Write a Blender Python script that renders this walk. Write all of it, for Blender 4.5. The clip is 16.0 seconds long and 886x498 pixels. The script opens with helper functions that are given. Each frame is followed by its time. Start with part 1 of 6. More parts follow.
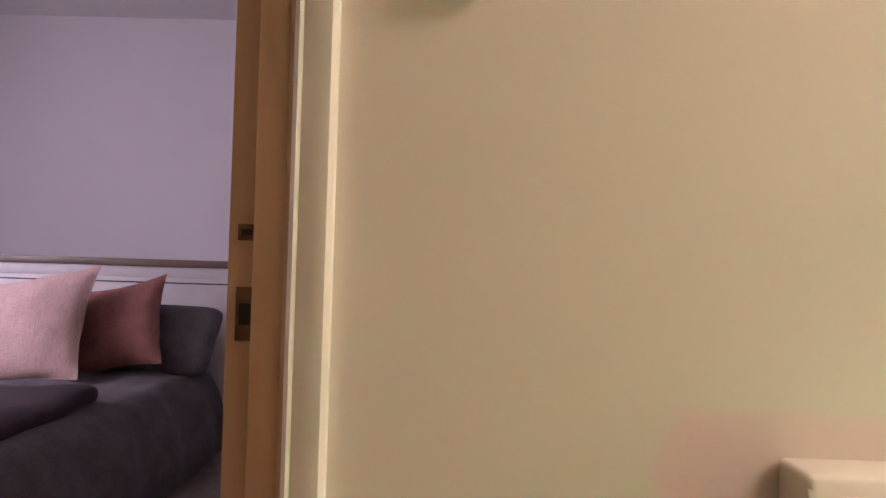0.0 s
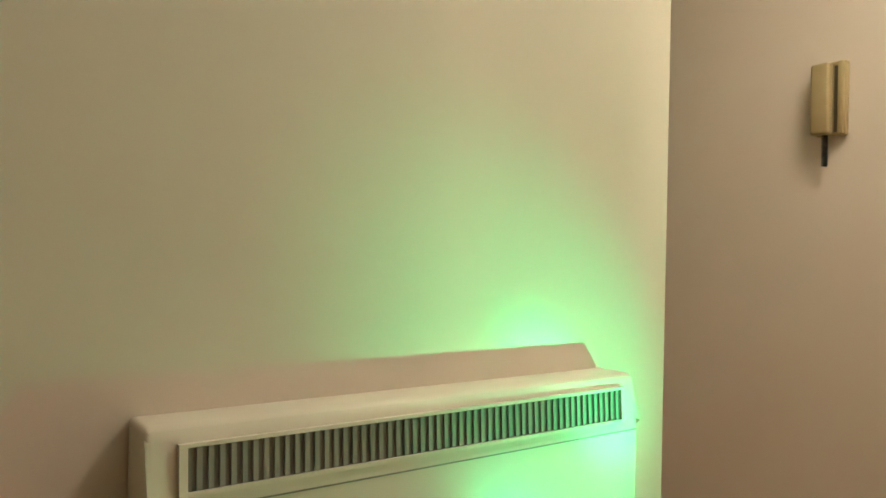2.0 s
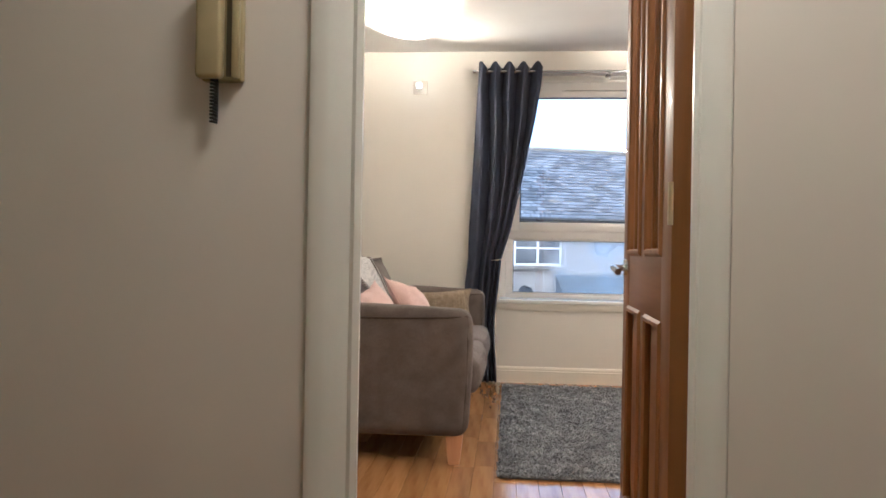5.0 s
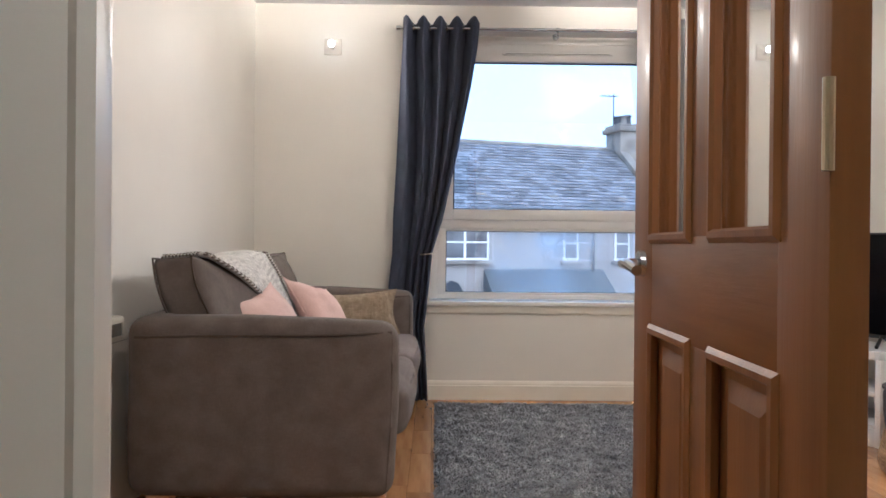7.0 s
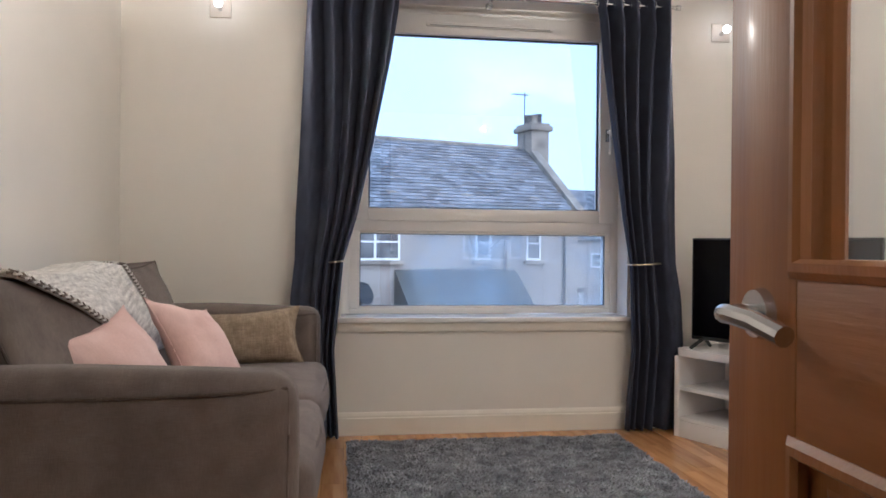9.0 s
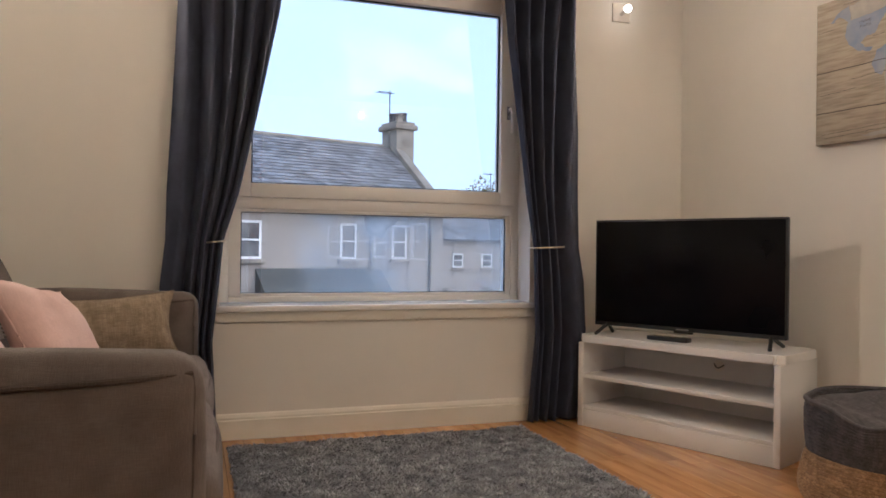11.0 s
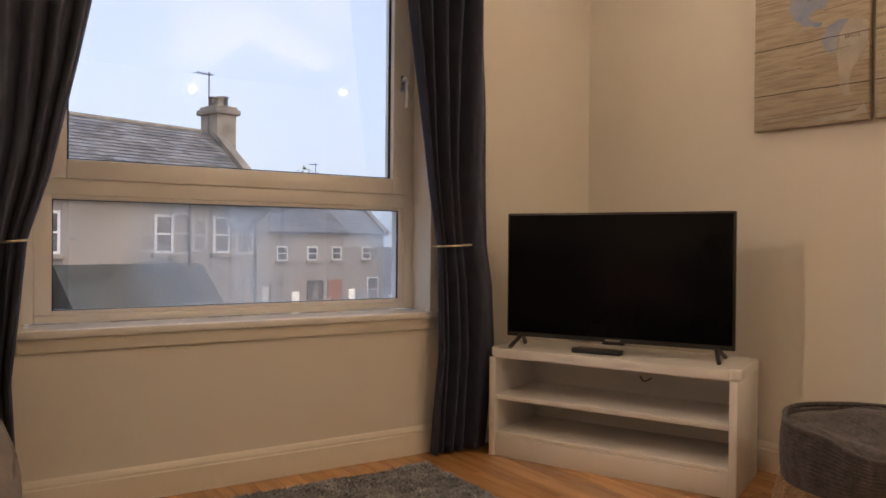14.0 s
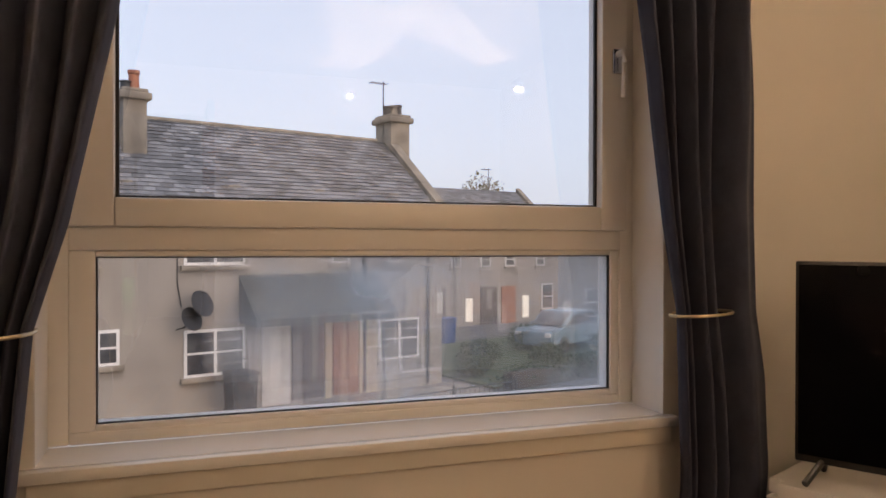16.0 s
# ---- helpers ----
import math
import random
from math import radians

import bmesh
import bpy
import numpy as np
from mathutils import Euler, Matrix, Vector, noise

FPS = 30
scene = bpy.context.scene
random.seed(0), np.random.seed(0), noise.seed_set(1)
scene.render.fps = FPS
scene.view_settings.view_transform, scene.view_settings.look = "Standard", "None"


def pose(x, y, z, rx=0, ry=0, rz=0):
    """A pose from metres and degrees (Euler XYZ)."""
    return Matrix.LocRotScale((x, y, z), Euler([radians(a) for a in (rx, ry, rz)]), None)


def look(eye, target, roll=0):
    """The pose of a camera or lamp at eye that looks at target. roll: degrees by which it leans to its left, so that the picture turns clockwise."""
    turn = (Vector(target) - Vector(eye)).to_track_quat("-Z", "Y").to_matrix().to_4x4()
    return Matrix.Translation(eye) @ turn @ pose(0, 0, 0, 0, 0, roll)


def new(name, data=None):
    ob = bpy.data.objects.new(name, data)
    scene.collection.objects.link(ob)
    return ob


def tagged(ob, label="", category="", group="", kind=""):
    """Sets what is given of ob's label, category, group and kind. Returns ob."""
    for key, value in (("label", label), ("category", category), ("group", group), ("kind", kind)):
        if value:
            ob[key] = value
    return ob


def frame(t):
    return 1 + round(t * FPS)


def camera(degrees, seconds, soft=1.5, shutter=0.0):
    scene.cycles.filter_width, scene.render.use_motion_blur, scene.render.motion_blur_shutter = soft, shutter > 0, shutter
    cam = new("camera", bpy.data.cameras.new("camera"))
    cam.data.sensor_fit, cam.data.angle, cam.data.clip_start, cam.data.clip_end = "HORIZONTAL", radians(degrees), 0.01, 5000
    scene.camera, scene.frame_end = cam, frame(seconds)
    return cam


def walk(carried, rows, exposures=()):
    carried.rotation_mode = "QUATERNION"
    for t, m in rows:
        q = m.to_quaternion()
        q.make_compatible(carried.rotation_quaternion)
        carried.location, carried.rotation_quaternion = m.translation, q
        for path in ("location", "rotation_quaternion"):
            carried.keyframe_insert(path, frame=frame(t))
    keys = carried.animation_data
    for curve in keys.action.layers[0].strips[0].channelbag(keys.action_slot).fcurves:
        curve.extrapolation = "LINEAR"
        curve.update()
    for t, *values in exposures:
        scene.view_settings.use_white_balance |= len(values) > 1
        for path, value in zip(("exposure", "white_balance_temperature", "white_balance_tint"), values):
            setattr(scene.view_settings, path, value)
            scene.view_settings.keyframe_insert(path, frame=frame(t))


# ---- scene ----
cam = camera(61.8, 16.0, soft=1.6)
PATH = [
    (0, (0.467, -6.178, 0.935), (-1.533, -6.21, 0.957), 1.77),
    (0.5, (0.507, -6.137, 0.945), (-1.461, -5.784, 0.967), 1.5),
    (1, (0.535, -6.114, 0.931), (-1.356, -5.464, 0.989), 2.06),
    (1.5, (0.522, -6.09, 0.908), (-1.234, -5.134, 0.975), 1.85),
    (2, (0.516, -6.046, 0.92), (-1.098, -4.865, 0.934), 1.3),
    (2.5, (0.461, -5.984, 0.9), (-0.957, -4.574, 0.905), 1.3),
    (3, (0.376, -5.892, 0.896), (-0.79, -4.267, 0.897), 1.5),
    (3.5, (0.303, -5.8, 0.894), (-0.587, -4.008, 0.899), 1.3),
    (4, (0.208, -5.695, 0.903), (-0.422, -3.797, 0.911), 1.3),
    (4.5, (0.115, -5.575, 0.938), (-0.257, -3.61, 0.945), 1.3),
    (5, (0.066, -5.4, 0.943), (-0.111, -3.408, 0.948), 1.0),
    (5.2, (0.054, -5.314, 0.943), (-0.076, -3.318, 0.945), 1.0),
    (7.3, (0.022, -4.395, 0.928), (0.071, -2.396, 0.922), 0.5),
    (8.2, (0.012, -4.073, 0.978), (0.18, -2.08, 0.972), 0.6),
    (10.3, (-0.035, -3.499, 0.894), (0.447, -1.558, 0.892), 0.6),
    (10.5, (-0.055, -3.485, 0.879), (0.473, -1.556, 0.88), 0.7),
    (11, (-0.108, -3.448, 0.864), (0.53, -1.552, 0.865), 0.7),
    (11.5, (-0.143, -3.42, 0.851), (0.578, -1.554, 0.853), 0.7),
    (12, (-0.172, -3.392, 0.848), (0.616, -1.553, 0.849), 0.6),
    (12.5, (-0.188, -3.325, 0.837), (0.681, -1.524, 0.838), 0.6),
    (13, (-0.174, -3.164, 0.841), (0.791, -1.412, 0.836), 0.6),
    (13.5, (-0.157, -2.951, 0.857), (0.888, -1.246, 0.845), 0.6),
    (14, (-0.126, -2.699, 0.89), (0.945, -1.01, 0.874), 0.5),
    (14.5, (-0.035, -2.452, 0.923), (0.994, -0.737, 0.904), 0.4),
    (15, (0.089, -2.19, 0.964), (0.983, -0.401, 0.942), 0.1),
    (15.5, (0.201, -1.91, 1.012), (0.969, -0.064, 0.994), 0.1),
    (16, (0.299, -1.705, 1.059), (0.952, 0.186, 1.048), 0.1),
]
walk(cam, [(t, look(eye, target, roll)) for t, eye, target, roll in PATH],
     exposures=((0, 1.9, 5950, 31), (0.7, 1.62, 5950, 25), (1.5, 1.35, 5950, 11), (2.5, 1.13, 5800, 6), (3.5, 0.85, 5150, 7), (5, 0.68, 4900, 10), (8, 0.33, 4600, 12), (10.5, 0.05, 5150, 14), (12.5, -0.25, 5850, 18), (14, -0.33, 6500, 20), (16, -0.4, 7000, 23)))

# ---- world and light ----
world = bpy.data.worlds.new("overcast_sky")
scene.world = world
world.use_nodes = True
wn, wl = world.node_tree.nodes, world.node_tree.links
wn.clear()
sky = wn.new("ShaderNodeTexSky")
sky.sky_type, sky.sun_disc = "NISHITA", False
sky.sun_elevation, sky.sun_rotation = radians(22), radians(150)
sky.air_density, sky.dust_density = 1.0, 4.0
bg_sky, bg_cloud, add = wn.new("ShaderNodeBackground"), wn.new("ShaderNodeBackground"), wn.new("ShaderNodeAddShader")
wout = wn.new("ShaderNodeOutputWorld")
wl.new(sky.outputs[0], bg_sky.inputs[0])
bg_sky.inputs[1].default_value = 0.08
bg_cloud.inputs[0].default_value = (0.68, 0.83, 1.0, 1)
bg_cloud.inputs[1].default_value = 1.18
wl.new(bg_sky.outputs[0], add.inputs[0])
wl.new(bg_cloud.outputs[0], add.inputs[1])
wl.new(add.outputs[0], wout.inputs[0])


def lamp(name, kind, energy, colour, m, size=0.1, **more):
    data = bpy.data.lights.new(name, kind)
    data.energy, data.color = energy, colour
    if kind == "AREA":
        data.shape, data.size, data.size_y = "RECTANGLE", size, more.get("size_y", size)
    elif kind == "SUN":
        data.angle = size
    else:
        data.shadow_soft_size = size
    if kind == "SPOT":
        data.spot_size, data.spot_blend = radians(more["cone"]), more.get("blend", 0.5)
    ob = new(name, data)
    ob.matrix_basis = m
    return ob


WARM = (1.0, 0.76, 0.48)
SUN = lamp("sun", "SUN", 1.5, (1.0, 0.96, 0.9), look((0, 0, 30), (-6, 16, 0)), size=radians(25))
# wall uplighters of the living room: place, way out of the wall, where the beam meets the ceiling
UPLIGHTERS = [((-0.600, 0.0, 2.14), (0, -1), (-0.61, -0.66)), ((2.036, 0.0, 2.14), (0, -1), (2.00, -0.66)),
              ((1.517, -3.836, 2.24), (0, 1), (1.43, -3.02)), ((2.77, -3.08, 2.24), (-1, 0), (2.02, -2.52))]
for (ux, uy, uz), (dx, dy), (bx, by) in UPLIGHTERS:
    lamp("uplighter_beam", "SPOT", 760 if uy == 0 else 1000, WARM, look((ux + 0.105 * dx, uy + 0.105 * dy, uz + 0.01), (bx, by, 2.40)), size=0.012, cone=52 if uy == 0 else 28, blend=1.0)
    lamp("uplighter_spread", "SPOT", 74 if uy == 0 else 42, WARM, look((ux + 0.105 * dx, uy + 0.105 * dy, uz), (0.72, -1.95, 1.5)), size=0.015, cone=128, blend=1.0)
# hall ceiling light
lamp("hall_light", "AREA", 11.3, (1.0, 0.81, 0.57), look((0.30, -4.60, 2.38), (0.30, -4.60, 0)), size=0.5)
# small green lamp low down in the hall, its beam on the wall over the heater: core, halo and spill
for power, cone in ((34, 11), (19, 33), (3.8, 130)):
    lamp("green_lamp", "SPOT", power, (0.09, 1.0, 0.31), look((0.50, -4.80, 0.28), (-0.247, -5.305, 0.755)), size=0.006, cone=cone, blend=1.0)
# added fill light for the bedroom, in place of an unseen window's daylight
lamp("bedroom_fill", "AREA", 9.0, (1.0, 0.86, 0.90), look((-1.6, -9.3, 1.5), (-2.2, -7.4, 0.9)), size=1.3)


# ---- materials ----
def material(name, colour, rough=0.6, metal=0.0, second=None, scale=8.0, fine=0.0, fine_scale=200.0, stretch=(1, 1, 1), spread=(0.35, 0.65), vary=0.0, coat=0.0, sheen=0.0, rough2=None, spec=0.5):
    """A base colour mottled towards a second one, with fine relief; vary: change from piece to piece."""
    mat = bpy.data.materials.new(name)
    mat.use_nodes = True
    nt = mat.node_tree
    n, l = nt.nodes, nt.links
    b = n["Principled BSDF"]
    b.inputs["Metallic"].default_value = metal
    b.inputs["Roughness"].default_value = rough
    b.inputs["Specular IOR Level"].default_value = spec
    b.inputs["Coat Weight"].default_value = coat
    b.inputs["Coat Roughness"].default_value = 0.15
    b.inputs["Sheen Weight"].default_value = sheen
    co = n.new("ShaderNodeTexCoord")
    mp = n.new("ShaderNodeMapping")
    mp.inputs["Scale"].default_value = stretch
    l.new(co.outputs["Object"], mp.inputs[0])
    tex = n.new("ShaderNodeTexNoise")
    tex.inputs["Scale"].default_value = scale
    tex.inputs["Detail"].default_value = 6
    l.new(mp.outputs[0], tex.inputs["Vector"])
    ramp = n.new("ShaderNodeMapRange")
    ramp.inputs[1].default_value, ramp.inputs[2].default_value = spread
    l.new(tex.outputs[0], ramp.inputs[0])
    mix = n.new("ShaderNodeMix")
    mix.data_type = "RGBA"
    mix.inputs[6].default_value = (*colour, 1)
    mix.inputs[7].default_value = (*(second or [c * 0.9 for c in colour]), 1)
    l.new(ramp.outputs[0], mix.inputs[0])
    out = mix.outputs[2]
    if vary:
        info = n.new("ShaderNodeObjectInfo")
        hsv = n.new("ShaderNodeHueSaturation")
        span = n.new("ShaderNodeMapRange")
        span.inputs[3].default_value, span.inputs[4].default_value = 1 - vary, 1 + vary
        l.new(info.outputs["Random"], span.inputs[0])
        l.new(span.outputs[0], hsv.inputs["Value"])
        l.new(out, hsv.inputs["Color"])
        out = hsv.outputs[0]
    l.new(out, b.inputs["Base Color"])
    if rough2 is not None:
        rr = n.new("ShaderNodeMapRange")
        rr.inputs[3].default_value, rr.inputs[4].default_value = rough, rough2
        l.new(tex.outputs[0], rr.inputs[0])
        l.new(rr.outputs[0], b.inputs["Roughness"])
    if fine:
        ft = n.new("ShaderNodeTexNoise")
        ft.inputs["Scale"].default_value = fine_scale
        ft.inputs["Detail"].default_value = 3
        l.new(mp.outputs[0], ft.inputs["Vector"])
        bump = n.new("ShaderNodeBump")
        bump.inputs["Strength"].default_value = fine
        bump.inputs["Distance"].default_value = 0.004
        l.new(ft.outputs[0], bump.inputs["Height"])
        l.new(bump.outputs[0], b.inputs["Normal"])
    return mat


def fabric(name, colour, second, threads=700.0, rough=0.9, mottle=14.0, strength=0.35, slub=0.5):
    """Woven cloth: crossed threads, slubs along one way and a soft mottle."""
    mat = material(name, colour, rough, second=second, scale=mottle, sheen=0.06, spec=0.2)
    nt = mat.node_tree
    n, l = nt.nodes, nt.links
    b = n["Principled BSDF"]
    co = n.new("ShaderNodeTexCoord")
    heights = []
    for axis in ((1, 0.06, 0.06), (0.06, 1, 1)):
        mp = n.new("ShaderNodeMapping")
        mp.inputs["Scale"].default_value = axis
        l.new(co.outputs["Object"], mp.inputs[0])
        t = n.new("ShaderNodeTexNoise")
        t.inputs["Scale"].default_value = threads
        t.inputs["Detail"].default_value = 1
        l.new(mp.outputs[0], t.inputs["Vector"])
        heights.append(t)
    m = n.new("ShaderNodeMath")
    m.operation = "ADD"
    l.new(heights[0].outputs[0], m.inputs[0])
    l.new(heights[1].outputs[0], m.inputs[1])
    bump = n.new("ShaderNodeBump")
    bump.inputs["Strength"].default_value = strength
    bump.inputs["Distance"].default_value = 0.002
    l.new(m.outputs[0], bump.inputs["Height"])
    l.new(bump.outputs[0], b.inputs["Normal"])
    src = b.inputs["Base Color"].links[0].from_socket
    hsv = n.new("ShaderNodeHueSaturation")
    span = n.new("ShaderNodeMapRange")
    span.inputs[1].default_value, span.inputs[2].default_value = 0.6, 1.4
    span.inputs[3].default_value, span.inputs[4].default_value = 1 - slub * 0.5, 1 + slub * 0.5
    l.new(m.outputs[0], span.inputs[0])
    l.new(span.outputs[0], hsv.inputs["Value"])
    l.new(src, hsv.inputs["Color"])
    l.new(hsv.outputs[0], b.inputs["Base Color"])
    return mat


def wood(name, colour, dark, grain=(1, 1, 0.08), scale=22.0, rough=0.35, coat=0.0, vary=0.0, blotch=0.0):
    """Wood with long grain along the axis of small stretch."""
    mat = material(name, colour, rough, second=dark, scale=scale, stretch=grain, spread=(0.42, 0.72), vary=vary, coat=coat, fine=0.12, fine_scale=160)
    return mat


def glow(name, colour, strength):
    mat = bpy.data.materials.new(name)
    mat.use_nodes = True
    b = mat.node_tree.nodes["Principled BSDF"]
    b.inputs["Emission Color"].default_value = (*colour, 1)
    b.inputs["Emission Strength"].default_value = strength
    b.inputs["Base Color"].default_value = (0.8, 0.8, 0.8, 1)
    return mat


def glass_material(name, rough=0.0, tint=(1, 1, 1), fog=0.0):
    """Thin clear glass: clear sight with a mirror coat; fog: misted patches that scatter."""
    mat = bpy.data.materials.new(name)
    mat.use_nodes = True
    n, l = mat.node_tree.nodes, mat.node_tree.links
    n.remove(n["Principled BSDF"])
    out = n["Material Output"]
    clear, mirror, mix, fr = n.new("ShaderNodeBsdfTransparent"), n.new("ShaderNodeBsdfGlossy"), n.new("ShaderNodeMixShader"), n.new("ShaderNodeLayerWeight")
    clear.inputs[0].default_value = (*tint, 1)
    mirror.inputs["Roughness"].default_value = 0.0
    curve, base = n.new("ShaderNodeMath"), n.new("ShaderNodeMath")
    curve.operation, curve.inputs[1].default_value = "POWER", 5.0
    base.operation, base.inputs[1].default_value, base.inputs[2].default_value = "MULTIPLY_ADD", 0.88, 0.085
    l.new(fr.outputs["Facing"], curve.inputs[0])
    l.new(curve.outputs[0], base.inputs[0])
    l.new(base.outputs[0], mix.inputs[0])
    l.new(clear.outputs[0], mix.inputs[1])
    l.new(mirror.outputs[0], mix.inputs[2])
    last = mix
    if fog:
        co, no, mr = n.new("ShaderNodeTexCoord"), n.new("ShaderNodeTexNoise"), n.new("ShaderNodeMapRange")
        no.inputs["Scale"].default_value = 2.3
        no.inputs["Detail"].default_value = 4
        l.new(co.outputs["Object"], no.inputs["Vector"])
        mr.inputs[1].default_value, mr.inputs[2].default_value = 0.44, 0.60
        mr.inputs[3].default_value, mr.inputs[4].default_value = fog * 0.35, fog
        l.new(no.outputs[0], mr.inputs[0])
        mist, m2 = n.new("ShaderNodeBsdfRefraction"), n.new("ShaderNodeMixShader")
        mist.inputs["IOR"].default_value = 1.12
        mist.inputs["Roughness"].default_value = 0.06
        mist.inputs[0].default_value = (0.95, 0.97, 1, 1)
        veil, m3 = n.new("ShaderNodeBsdfTranslucent"), n.new("ShaderNodeMixShader")
        veil.inputs[0].default_value = (0.85, 0.9, 0.95, 1)
        m3.inputs[0].default_value = 0.36
        l.new(mist.outputs[0], m3.inputs[1])
        l.new(veil.outputs[0], m3.inputs[2])
        # one end of the pane is clear, the middle misted, the other end thinly
        sep, edge, mul = n.new("ShaderNodeSeparateXYZ"), n.new("ShaderNodeMapRange"), n.new("ShaderNodeMath")
        l.new(co.outputs["Generated"], sep.inputs[0])
        edge.inputs[1].default_value, edge.inputs[2].default_value = 0.16, 0.34
        l.new(sep.outputs[0], edge.inputs[0])
        thin, both = n.new("ShaderNodeMapRange"), n.new("ShaderNodeMath")
        thin.inputs[1].default_value, thin.inputs[2].default_value = 0.52, 0.72
        thin.inputs[3].default_value, thin.inputs[4].default_value = 1.0, 0.5
        l.new(sep.outputs[0], thin.inputs[0])
        both.operation = mul.operation = "MULTIPLY"
        l.new(edge.outputs[0], both.inputs[0])
        l.new(thin.outputs[0], both.inputs[1])
        l.new(both.outputs[0], mul.inputs[0])
        l.new(mr.outputs[0], mul.inputs[1])
        l.new(mul.outputs[0], m2.inputs[0])
        l.new(mix.outputs[0], m2.inputs[1])
        l.new(m3.outputs[0], m2.inputs[2])
        last = m2
    l.new(last.outputs[0], out.inputs[0])
    return mat


